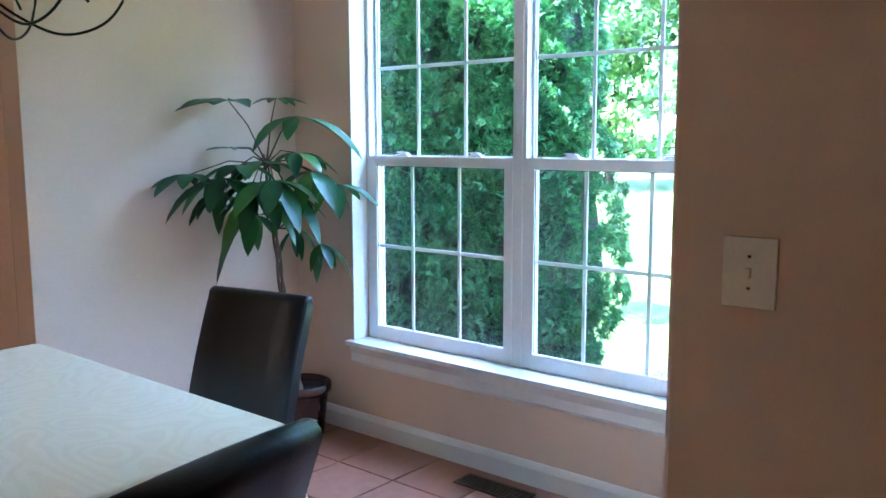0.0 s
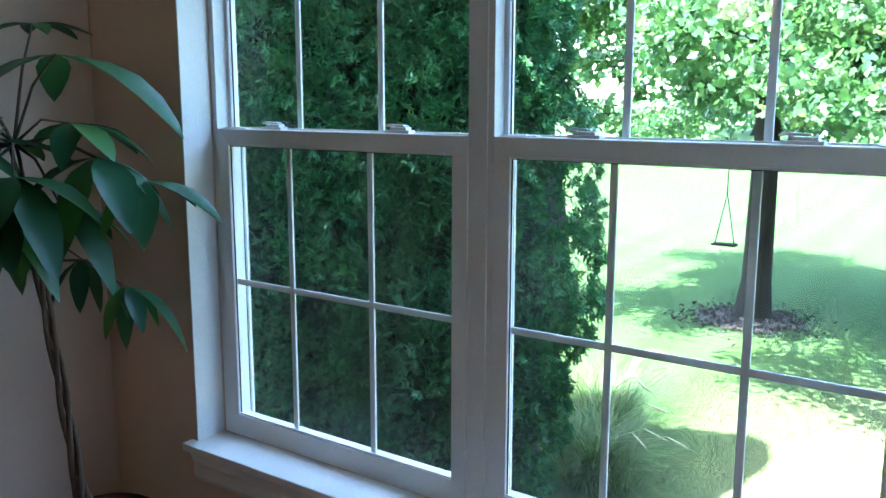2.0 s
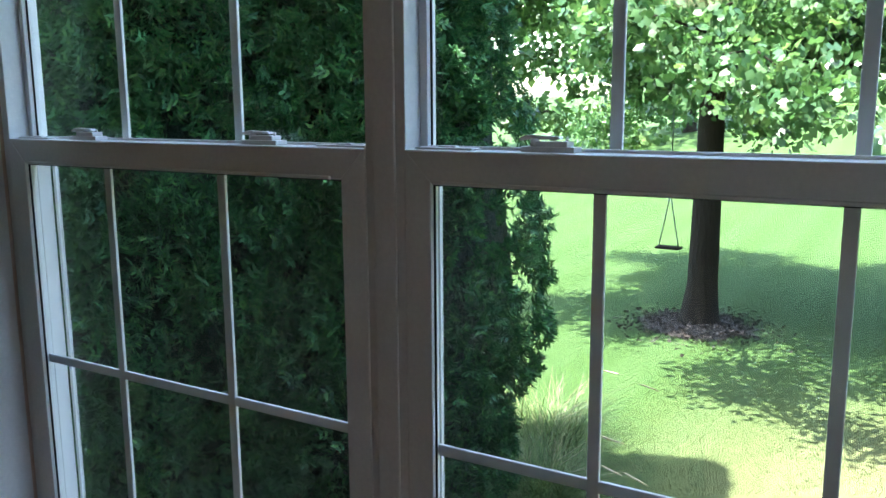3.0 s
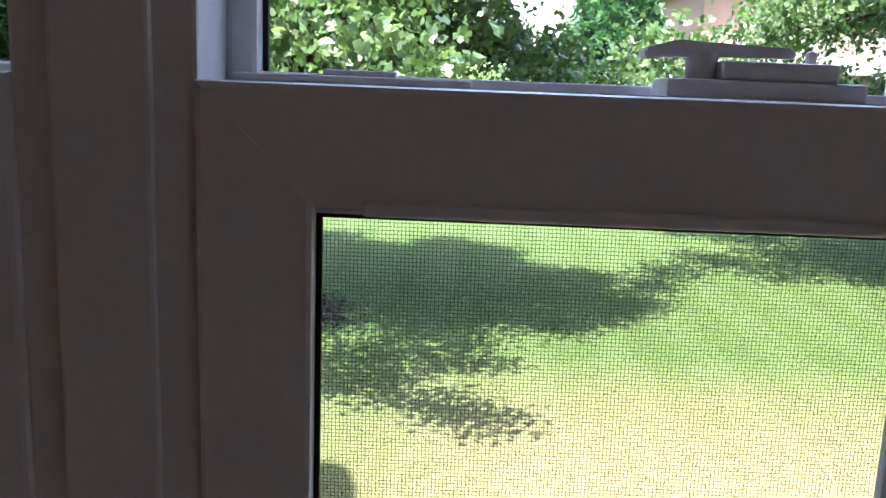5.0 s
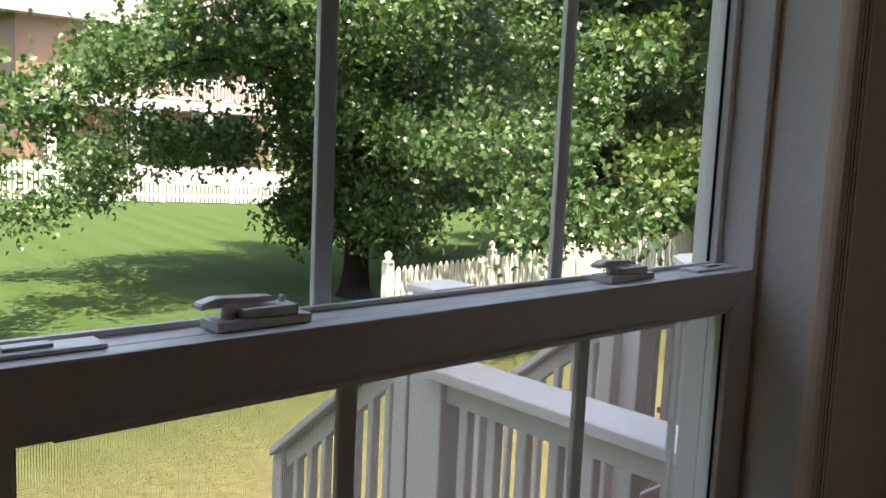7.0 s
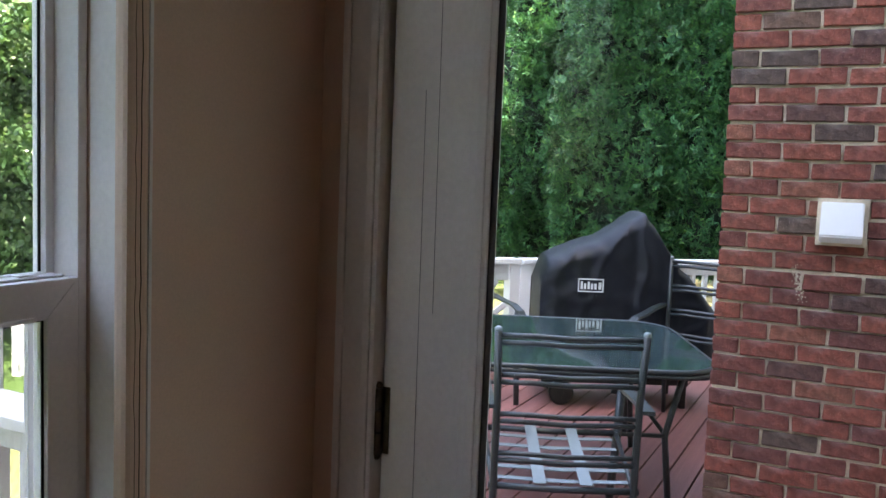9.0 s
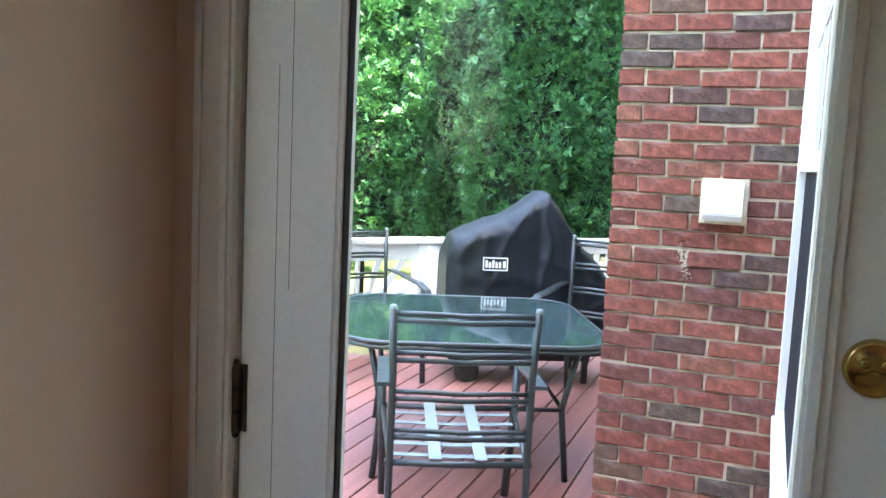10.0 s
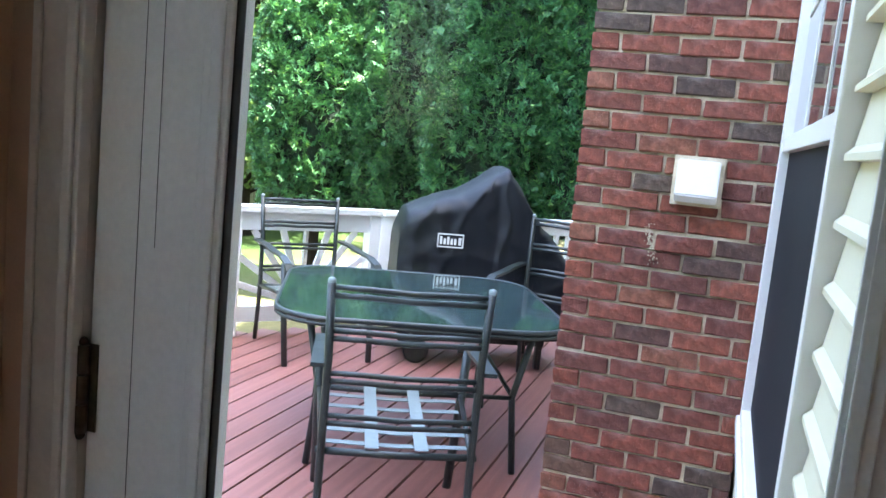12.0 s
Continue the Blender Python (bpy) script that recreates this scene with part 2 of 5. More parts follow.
_mr.inputs[1].default_value, _mr.inputs[2].default_value, _mr.inputs[3].default_value, _mr.inputs[4].default_value = 4.5, 7.8, 0.7, 0.0
_nt.links.new(_sx.outputs[1], _mr.inputs[0])
_dry = ramp(_nt, _b.outputs[0], [(0.25, (0.115, 0.108, 0.058)), (0.75, (0.23, 0.19, 0.112))])
_mx = _nt.nodes.new("ShaderNodeMapRange")
_mx.inputs[1].default_value, _mx.inputs[2].default_value = -1.6, 0.8
_nt.links.new(_sx.outputs[0], _mx.inputs[0])
_my = _nt.nodes.new("ShaderNodeMath")
_my.operation = "MULTIPLY"
_nt.links.new(_mr.outputs[0], _my.inputs[0])
_nt.links.new(_mx.outputs[0], _my.inputs[1])
_col = mix(_nt, _col, _dry, _my.outputs[0])
_nt.links.new(_col, _p.inputs["Base Color"])
_p.inputs["Roughness"].default_value = 0.9
_p.inputs["Specular IOR Level"].default_value = 0.08
bump(_nt, _p, _c.outputs[0], 0.5, 0.012)

# terracotta tile: tone by piece
TILE = by_object("terracotta_tile", [(0.0, (0.30, 0.12, 0.07)), (0.5, (0.36, 0.15, 0.09)), (1.0, (0.33, 0.14, 0.09))], 0.38, 18, 0.15, 0.002, grain=0.3)
GROUT = plain("grey_grout", (0.32, 0.27, 0.22), 0.9, vary=0.15)

# table cloth: scrolling damask
CLOTH, _nt, _p = nodes_of("cream_damask_cloth")
_v = tex(_nt, "Voronoi", 17.0)
_v.feature = "DISTANCE_TO_EDGE"
_n = tex(_nt, "Noise", 6.0, 2)
_vv = tex(_nt, "Wave", 2.2)
_vv.wave_type, _vv.inputs["Distortion"].default_value = "RINGS", 26.0
_vv.inputs["Detail"].default_value = 0.0
_vv.inputs["Detail Scale"].default_value = 3.0
_pat = ramp(_nt, _vv.outputs[0], [(0.45, (0, 0, 0)), (0.55, (1, 1, 1))])
_col = mix(_nt, (0.70, 0.595, 0.42), (0.725, 0.625, 0.455), _pat)
_nt.links.new(_col, _p.inputs["Base Color"])
_p.inputs["Roughness"].default_value = 0.62
bump(_nt, _p, _vv.outputs[0], 0.15, 0.001)


# ---- building tools ----
def box(bm, x0, x1, y0, y1, z0, z1, m=None):
    vs = [bm.verts.new(Vector((x, y, z)) if m is None else m @ Vector((x, y, z))) for x in (x0, x1) for y in (y0, y1) for z in (z0, z1)]
    for q in ((0, 1, 3, 2), (4, 6, 7, 5), (0, 4, 5, 1), (2, 3, 7, 6), (0, 2, 6, 4), (1, 5, 7, 3)):
        bm.faces.new([vs[i] for i in q])
    return vs


def boxes(*bs, bevel=0.0):
    bm = bmesh.new()
    for b in bs:
        box(bm, *b)
    if bevel:
        bmesh.ops.bevel(bm, geom=bm.edges[:], offset=bevel, segments=2, affect="EDGES", profile=0.6)
    return bm


def tube(bm, pts, r, n=8, closed_ends=True):
    """A round bar along points; r: one radius or one for each point."""
    pts = [Vector(p) for p in pts]
    rs = r if isinstance(r, (list, tuple)) else [r] * len(pts)
    rings = []
    for i, p in enumerate(pts):
        d = (pts[min(i + 1, len(pts) - 1)] - pts[max(i - 1, 0)]).normalized()
        up = Vector((0, 0, 1)) if abs(d.z) < 0.9 else Vector((0, 1, 0))
        a = d.cross(up).normalized()
        b = d.cross(a)
        rings.append([bm.verts.new(p + (a * math.cos(k * 2 * math.pi / n) + b * math.sin(k * 2 * math.pi / n)) * rs[i]) for k in range(n)])
    for r0, r1 in zip(rings, rings[1:]):
        for k in range(n):
            f = bm.faces.new((r0[k], r0[(k + 1) % n], r1[(k + 1) % n], r1[k]))
            f.smooth = True
    if closed_ends:
        bm.faces.new(rings[0])
        bm.faces.new(rings[-1][::-1])


def bar(bm, p, q, w, h):
    """A flat bar from p to q, w wide and h thick."""
    p, q = Vector(p), Vector(q)
    m = Matrix.Translation(p) @ (q - p).to_track_quat("X", "Z").to_matrix().to_4x4()
    box(bm, 0, (q - p).length, -w / 2, w / 2, -h / 2, h / 2, m)


def spin(bm, profile, n=32, m=None):
    """A turned shape from (radius, height) pairs."""
    rings = []
    for r, z in profile:
        rings.append([bm.verts.new((m or Matrix()) @ Vector((r * math.cos(2 * math.pi * k / n), r * math.sin(2 * math.pi * k / n), z))) for k in range(n)])
    for r0, r1 in zip(rings, rings[1:]):
        for k in range(n):
            f = bm.faces.new((r0[k], r0[(k + 1) % n], r1[(k + 1) % n], r1[k]))
            f.smooth = True
    bm.faces.new(rings[0][::-1])
    bm.faces.new(rings[-1])


def mesh_of(name, bm, material):
    bmesh.ops.recalc_face_normals(bm, faces=bm.faces[:])
    me = bpy.data.meshes.new(name)
    bm.to_mesh(me)
    bm.free()
    me.materials.append(material)
    return me


def part(name, bm, material, parent=None, label=""):
    ob = new(name, mesh_of(name, bm, material))
    ob.parent = parent
    if label:
        tagged(ob, label)
    return ob


def thing(name, label, category, m=None, group="", kind=""):
    ob = new(name)
    ob.empty_display_size = 0.1
    if m is not None:
        ob.matrix_basis = m
    return tagged(ob, label, category, group, kind)


def piece(name, me, parent, x, y, z, rz=0.0, s=(1, 1, 1), rx=0.0, ry=0.0):
    ob = bpy.data.objects.new(name, me)
    scene.collection.objects.link(ob)
    ob.parent = parent
    ob.location, ob.rotation_euler, ob.scale = (x, y, z), (rx, ry, rz), s
    return ob


def mesh_np(name, verts, loops, sizes, material, smooth=False):
    """A mesh from arrays: points, corner indices and corners a face."""
    me = bpy.data.meshes.new(name)
    me.vertices.add(len(verts))
    me.vertices.foreach_set("co", np.asarray(verts, np.float32).ravel())
    me.loops.add(len(loops))
    me.loops.foreach_set("vertex_index", np.asarray(loops, np.int32))
    me.polygons.add(len(sizes))
    starts = np.concatenate([[0], np.cumsum(sizes)[:-1]])
    me.polygons.foreach_set("loop_start", starts.astype(np.int32))
    me.update(calc_edges=True)
    me.validate()
    me.materials.append(material)
    return me


def scatter(name, shape, faces, place, right, ahead, size, material, parent, kind=""):
    """Many copies of one small flat shape in ONE mesh: shape is (x, y, z) a corner, spanned by right, ahead and their cross product."""
    shape = np.array(shape, float)
    up = np.cross(right, ahead)
    v = place[:, None, :] + size[:, None, None] * (shape[None, :, 0:1] * right[:, None, :] + shape[None, :, 1:2] * ahead[:, None, :] + shape[None, :, 2:3] * up[:, None, :])
    k = len(shape)
    flat = np.concatenate([np.array(f) for f in faces])
    loops = (np.arange(len(place))[:, None] * k + flat[None, :]).ravel()
    sizes = np.tile([len(f) for f in faces], len(place))
    ob = new(name, mesh_np(name, v.reshape(-1, 3), loops, sizes, material))
    ob.parent = parent
    if kind:
        tagged(ob, kind=kind)
    return ob


def frame_of(d, rng, roll=1.0):
    """Unit side and forward vectors round directions d, with a random roll."""
    d = d / np.linalg.norm(d, axis=1, keepdims=True)
    r = rng.normal(size=d.shape)
    r -= (r * d).sum(1, keepdims=True) * d
    r /= np.linalg.norm(r, axis=1, keepdims=True)
    if roll < 1:
        h = np.cross(d, [0, 0, 1.0])
        h /= np.linalg.norm(h, axis=1, keepdims=True) + 1e-9
        r = roll * r + (1 - roll) * h
        r /= np.linalg.norm(r, axis=1, keepdims=True)
    return r, d


def ground_z(x, y):
    g = -1.22 + 0.015 * max(0.0, y - 11) + 3.2 * math.exp(-((x - 2) ** 2 / 180 + (y - 48) ** 2 / 260))
    return min(g, 4.0)


# ---- the nook: walls, floor, ceiling ----
def structure(name, bm, material, label, category):
    ob = new(name, mesh_of(name, bm, material))
    return tagged(ob, label, category, kind="structure")


structure("wall_north", boxes((-1.42, -0.87, -0.12, 0.06, 0, 2.7), (0.935, 1.44, -0.12, 0.06, 0, 2.7), (-0.87, 0.935, -0.12, 0.06, 0, 0.435), (-0.87, 0.935, -0.12, 0.06, 2.28, 2.7)),
          WALL, "tan painted wall round the double window", "wall")
structure("wall_west", boxes((-1.42, -1.275, -1.48, -0.121, 0, 2.7), bevel=0.004), WALL, "tan painted side wall behind the potted plant", "wall")
structure("wall_west_return", boxes((-4.2, -1.4205, -1.4795, -1.36, 0, 2.7)), WALL, "tan painted kitchen wall beside the nook", "wall")
structure("wall_east", boxes((1.28, 1.44, -0.225, -0.121, 0, 2.7), (1.28, 1.44, -1.249, -1.145, 0, 2.7), (1.28, 1.44, -1.145, -0.225, 2.1, 2.7)), WALL, "tan painted wall round the glazed door", "wall")
structure("wall_east_return", boxes((1.34, 4.5, -1.37, -1.25, 0, 2.7), bevel=0.004), WALL, "tan painted kitchen wall with a light switch", "wall")
structure("wall_kitchen_west", boxes((-4.35, -4.2, -6.5, -1.36, 0, 2.7)), KITCHEN_DIM, "plain unseen kitchen wall in tan darkened against bounce light", "wall")
structure("wall_kitchen_east", boxes((4.5, 4.65, -6.5, -1.25, 0, 2.7)), KITCHEN_DIM, "plain unseen kitchen wall in tan darkened against bounce light", "wall")
structure("wall_south", boxes((-4.35, 4.65, -6.65, -6.5, 0, 2.7)), KITCHEN_DIM, "plain unseen kitchen wall in tan darkened against bounce light", "wall")
structure("ceiling", boxes((-1.42, 1.44, -1.37, 0.06, 2.7, 2.8), (-4.35, 4.65, -6.65, -1.37, 2.7, 2.8)), CEIL, "plain white painted ceiling", "ceiling")
floor = structure("floor", boxes((-1.42, 1.44, -1.37, 0.06, -0.12, -0.006), (-4.35, 4.65, -6.65, -1.37, -0.12, -0.006)), GROUT, "floor of square terracotta tiles with grey joints", "floor")


def baseboard(name, p, q, out):
    bm = bmesh.new()
    p, q, out = Vector(p), Vector(q), Vector(out)
    prof = [(0, 0), (0.016, 0), (0.016, 0.075), (0.011, 0.09), (0.006, 0.1), (0, 0.104)]
    for a, b in ((p, q),):
        r0 = [bm.verts.new(a + out * d + Vector((0, 0, h))) for d, h in prof]
        r1 = [bm.verts.new(b + out * d + Vector((0, 0, h))) for d, h in prof]
        for i in range(len(prof)):
            j = (i + 1) % len(prof)
            bm.faces.new((r0[i], r0[j], r1[j], r1[i]))
        bm.faces.new(r0)
        bm.faces.new(r1[::-1])
    return structure(name, bm, TRIM, "white painted moulded skirting board", "baseboard")


baseboard("baseboard_north", (-1.258, -0.12, 0), (1.262, -0.12, 0), (0, -1, 0))
baseboard("baseboard_west", (-1.275, -1.48, 0), (-1.275, -0.121, 0), (1, 0, 0))


# ---- the double window ----
window = thing("window_1", "white vinyl double window of two sash units with grilles", "window", kind="structure")


def ring(x0, x1, z0, z1, y0, y1, side, top, bottom, bevel=0.0025):
    """A rectangular frame in one piece, with mitred corners and softened edges."""
    bm = bmesh.new()
    out = [(x0, z0), (x1, z0), (x1, z1), (x0, z1)]
    inn = [(x0 + side, z0 + bottom), (x1 - side, z0 + bottom), (x1 - side, z1 - top), (x0 + side, z1 - top)]
    v = [[bm.verts.new((x, y, z)) for x, z in loop] for y in (y0, y1) for loop in (out, inn)]
    fo, fi, bo, bi = v
    for i in range(4):
        j = (i + 1) % 4
        bm.faces.new((fo[i], fo[j], fi[j], fi[i]))
        bm.faces.new((bo[j], bo[i], bi[i], bi[j]))
        bm.faces.new((fo[j], fo[i], bo[i], bo[j]))
        bm.faces.new((fi[i], fi[j], bi[j], bi[i]))
    bm.normal_update()
    sharp = [e for e in bm.edges if e.calc_face_angle(0) > 0.3 and abs(e.verts[0].co.y - e.verts[1].co.y) < 1e-6]
    bmesh.ops.bevel(bm, geom=sharp, offset=bevel, segments=2, affect="EDGES", profile=0.6)
    return bm


def sash(unit, x0, x1, z0, z1, y0, y1, top, bottom, side, cols, zmid, gy, name):
    o = part(name, ring(x0, x1, z0, z1, y0, y1, side, top, bottom), VINYL, unit)
    a, b, c, d = x0 + side, x1 - side, z0 + bottom, z1 - top
    # glazing bead round the inside of the opening
    part("glass_gasket", boxes((a, a + 0.0022, gy - 0.0030, gy - 0.0003, c, d), (b - 0.0022, b, gy - 0.0030, gy - 0.0003, c, d), (a + 0.0022, b - 0.0022, gy - 0.0030, gy - 0.0003, d - 0.0042, d)), SEAL, o, "black glazing seal")
    part("glazing_bead", boxes((a, b, y0 + 0.003, gy - 0.0032, d - 0.002, d - 0.0001), (a, b, y0 + 0.003, gy - 0.0032, c + 0.0001, c + 0.004), bevel=0.0006), VINYL, o)
    pane = part("pane", boxes((a + 0.001, b - 0.001, gy, gy + 0.003, c + 0.001, d - 0.001)), GLASS, o)
    pane.visible_shadow = False
    for cx in cols:
        part("muntin", boxes((cx - 0.0085, cx + 0.0085, gy + 0.0042, gy + 0.0102, c, d), bevel=0.0015), VINYL, o)
    part("muntin", boxes((a, b, gy + 0.0046, gy + 0.0098, zmid - 0.0085, zmid + 0.0085), bevel=0.0015), VINYL, o)
    return o


def lock(parent, x, y, z):
    """A cam lock: stepped base with a swinging lever."""
    o = part("sash_lock", boxes((x - 0.037, x + 0.037, y - 0.012, y + 0.014, z, z + 0.007), (x - 0.017, x + 0.027, y - 0.010, y + 0.012, z + 0.007, z + 0.014), bevel=0.0012), VINYL, parent)
    bm = bmesh.new()
    blade = [(-0.044, 0.0138), (-0.044, 0.0180), (-0.032, 0.0215), (0.012, 0.0195), (0.014, 0.0160), (-0.034, 0.0160)]
    near = [bm.verts.new((x + a, y - 0.002, z + b)) for a, b in blade]
    far = [bm.verts.new((x + a, y + 0.011, z + b)) for a, b in blade]
    for k in range(6):
        bm.faces.new((near[k], near[(k + 1) % 6], far[(k + 1) % 6], far[k]))
    bm.faces.new(near[::-1])
    bm.faces.new(far)
    bmesh.ops.bevel(bm, geom=bm.edges[:], offset=0.0009, segments=2, affect="EDGES")
    spin(bm, [(0.0022, z + 0.0138), (0.0022, z + 0.0185), (0.001, z + 0.0192)], 10, Matrix.Translation((x + 0.021, y + 0.004, 0)))
    part("lever", bm, VINYL, o)
    bm = bmesh.new()
    spin(bm, [(0.006, z + 0.0065), (0.006, z + 0.017)], 14, Matrix.Translation((x - 0.022, y, 0)))
    part("pivot", bm, VINYL, o)


def screen(parent, x0, x1, z0, z1, y, pitch=0.0019):
    fr = part("screen_frame", boxes((x0, x0 + 0.008, y - 0.004, y + 0.004, z0, z1), (x1 - 0.008, x1, y - 0.004, y + 0.004, z0, z1), (x0 + 0.008, x1 - 0.008, y - 0.004, y + 0.004, z0, z0 + 0.02), (x0 + 0.008, x1 - 0.008, y - 0.004, y + 0.004, z1 - 0.014, z1)), VINYL, parent)
    w = 0.00012
    xs, zs = np.arange(x0 + 0.008, x1 - 0.008, pitch), np.arange(z0 + 0.02, z1 - 0.014, pitch)
    v = [np.stack([np.stack([xs - w, 0 * xs + y, 0 * xs + z0], 1), np.stack([xs + w, 0 * xs + y, 0 * xs + z0], 1), np.stack([xs + w, 0 * xs + y, 0 * xs + z1], 1), np.stack([xs - w, 0 * xs + y, 0 * xs + z1], 1)], 1).reshape(-1, 3),
         np.stack([np.stack([0 * zs + x0, 0 * zs + y, zs - w], 1), np.stack([0 * zs + x1, 0 * zs + y, zs - w], 1), np.stack([0 * zs + x1, 0 * zs + y, zs + w], 1), np.stack([0 * zs + x0, 0 * zs + y, zs + w], 1)], 1).reshape(-1, 3)]
    v = np.concatenate(v)
    ob = new("insect_screen", mesh_np("insect_screen", v, np.arange(len(v)), np.full(len(v) // 4, 4), SCREENWIRE))
    ob.parent = parent
    tagged(ob, "fine dark woven mesh", kind="stuff")


def window_unit(x0, x1, cols_low, cols_up):
    u = part("unit_frame", boxes((x0 - 0.018, x0 - 0.0005, 0.034, 0.064, 0.44, 2.28), (x1 + 0.0005, x1 + 0.012, 0.034, 0.064, 0.44, 2.28), (x0, x1, 0.03, 0.064, 2.2455, 2.28), (x0, x1, 0.034, 0.064, 0.436, 0.47), bevel=0.002), VINYL, window)
    low = sash(u, x0, x1, 0.462, 1.36, -0.02, 0.0, 0.045, 0.064, 0.0435, cols_low, 0.924, -0.0095, "lower_sash")
    up = sash(u, x0 + 0.0005, x1 - 0.0005, 1.318, 2.245, 0.022, 0.046, 0.046, 0.042, 0.013, cols_up, 1.775, 0.034, "upper_sash")
    mid = (x0 + x1) / 2
    for lx in (mid - 0.221, mid + 0.208):
        lock(low, lx, 0.006, 1.3603)
    for lx, s in ((x0 + 0.055, 1), (x1 - 0.055, -1)):
        part("tilt_latch", boxes((lx - 0.045, lx + 0.045, -0.006, 0.018, 1.3602, 1.3632), (lx - 0.012, lx + 0.016, 0.001, 0.012, 1.3632, 1.3655), bevel=0.0008), VINYL, low)
    part("meeting_rail", boxes((x0 + 0.001, x1 - 0.001, 0.0002, 0.0215, 1.322, 1.3598), bevel=0.0015), VINYL, low)
    part("sill_rail", boxes((x0 + 0.001, x1 - 0.001, 0.0002, 0.030, 0.462, 0.520), bevel=0.0015), VINYL, low)
    # shallow lift rail along the top rail's lower edge
    part("lift_rail", boxes((x0 + 0.062, x1 - 0.062, -0.0255, -0.018, 1.3135, 1.3185), bevel=0.0015), VINYL, low)
    # mitred corner joints, as fine raised welds
    bm = bmesh.new()
    for sx, cx in ((1, x0), (-1, x1)):
        bar(bm, (cx + sx * 0.006, -0.0202, 1.354), (cx + sx * 0.0435, -0.0202, 1.3155), 0.0012, 0.0012)
    part("mitre_weld", bm, VINYL, low)
    screen(u, x0 - 0.004, x1 + 0.006, 0.47, 1.34, 0.074)
    return u


window_unit(-0.851, -0.005, (-0.588, -0.306), (-0.585, -0.304))
window_unit(0.062, 0.922, (0.343, 0.627), (0.3465, 0.630))
part("mullion", boxes((-0.0058, 0.0628, -0.0165, 0.064, 0.44, 2.28), (0.010, 0.047, -0.0215, -0.0165, 0.44, 2.28), bevel=0.0018), VINYL, window)
part("jamb_liner", boxes((-0.8695, -0.8500, -0.0195, 0.033, 0.462, 2.28), bevel=0.002), VINYL, window)
part("jamb_liner", boxes((0.9212, 0.9345, -0.0195, 0.033, 0.462, 2.28), bevel=0.002), VINYL, window)
part("head_liner", boxes((-0.852, 0.923, -0.026, 0.03, 2.25, 2.2795), bevel=0.002), VINYL, window)
# painted returns between wall face and frame
part("jamb_return", boxes((-0.8735, -0.868, -0.124, -0.0265, 0.462, 2.283), bevel=0.001), TRIM, window)
part("jamb_return", boxes((0.9325, 0.938, -0.124, -0.0265, 0.462, 2.283), bevel=0.001), TRIM, window)

bead = structure("corner_bead", boxes((0.900, 0.9345, -0.1235, -0.1015, 0.462, 2.28), bevel=0.007), WALL, "rounded tan corner of the window recess", "wall")
bm = bmesh.new()
_rng = np.random.default_rng(12)
for _x, _w in ((0.921, 0.0007), (0.913, 0.0004)):
    tube(bm, [(_x + float(_rng.normal(0, 0.0008)), -0.1237, z) for z in np.linspace(0.5, 2.2, 60)], _w, 5)
part("paint_crack", bm, BRONZE, bead, "dark wavering crack in the paint")

stool = thing("window_sill", "white painted window stool with moulded apron below", "window sill", kind="structure")
part("stool_board", boxes((-0.902, 0.967, -0.156, -0.021, 0.437, 0.4605), bevel=0.004), TRIM, stool)
bm = bmesh.new()
_prof = [(-0.1205, 0.345), (-0.128, 0.345), (-0.134, 0.36), (-0.133, 0.40), (-0.141, 0.42), (-0.147, 0.4365), (-0.1205, 0.4365)]
_r0 = [bm.verts.new((-0.882, a, b)) for a, b in _prof]
_r1 = [bm.verts.new((0.947, a, b)) for a, b in _prof]
for i in range(len(_prof)):
    j = (i + 1) % len(_prof)
    bm.faces.new((_r0[i], _r0[j], _r1[j], _r1[i]))
bm.faces.new(_r0)
bm.faces.new(_r1[::-1])
part("apron", bm, TRIM, stool)


# ---- the glazed door ----
casing = thing("door_casing", "white painted moulded casing round the glazed door", "trim", kind="structure")
for a, b in ((-0.235, -0.166), (-1.205, -1.136)):
    part("casing_side", boxes((1.262, 1.2795, a, b, 0, 2.18), (1.256, 1.2625, a + 0.006, a + 0.018, 0, 2.175), (1.257, 1.2625, b - 0.016, b - 0.006, 0, 2.175), bevel=0.0025), TRIM, casing)
part("casing_head", boxes((1.262, 1.2795, -1.136, -0.235, 2.105, 2.18), bevel=0.003), TRIM, casing)
part("jamb", boxes((1.2805, 1.438, -0.2335, -0.2255, 0, 2.1), bevel=0.001), TRIM, casing)
part("jamb", boxes((1.2805, 1.438, -1.1445, -1.1365, 0, 2.1), bevel=0.001), TRIM, casing)
part("door_stop", boxes((1.336, 1.36, -0.2485, -0.2338, 0, 2.09), (1.336, 1.36, -1.136, -1.122, 0, 2.09)), GASKET, casing)

door = thing("door_1", "white painted exterior door with one large glass pane, closed", "door", kind="structure")
GY0, GY1, GZ0, GZ1 = -1.012, -0.394, 0.28, 1.93
part("door_leaf", boxes((1.287, 1.332, GY1, -0.2395, 0.012, 2.09), (1.287, 1.332, -1.1305, GY0, 0.012, 2.09), (1.287, 1.332, GY0, GY1, 0.012, GZ0), (1.287, 1.332, GY0, GY1, GZ1, 2.09), bevel=0.0015), TRIM, door)
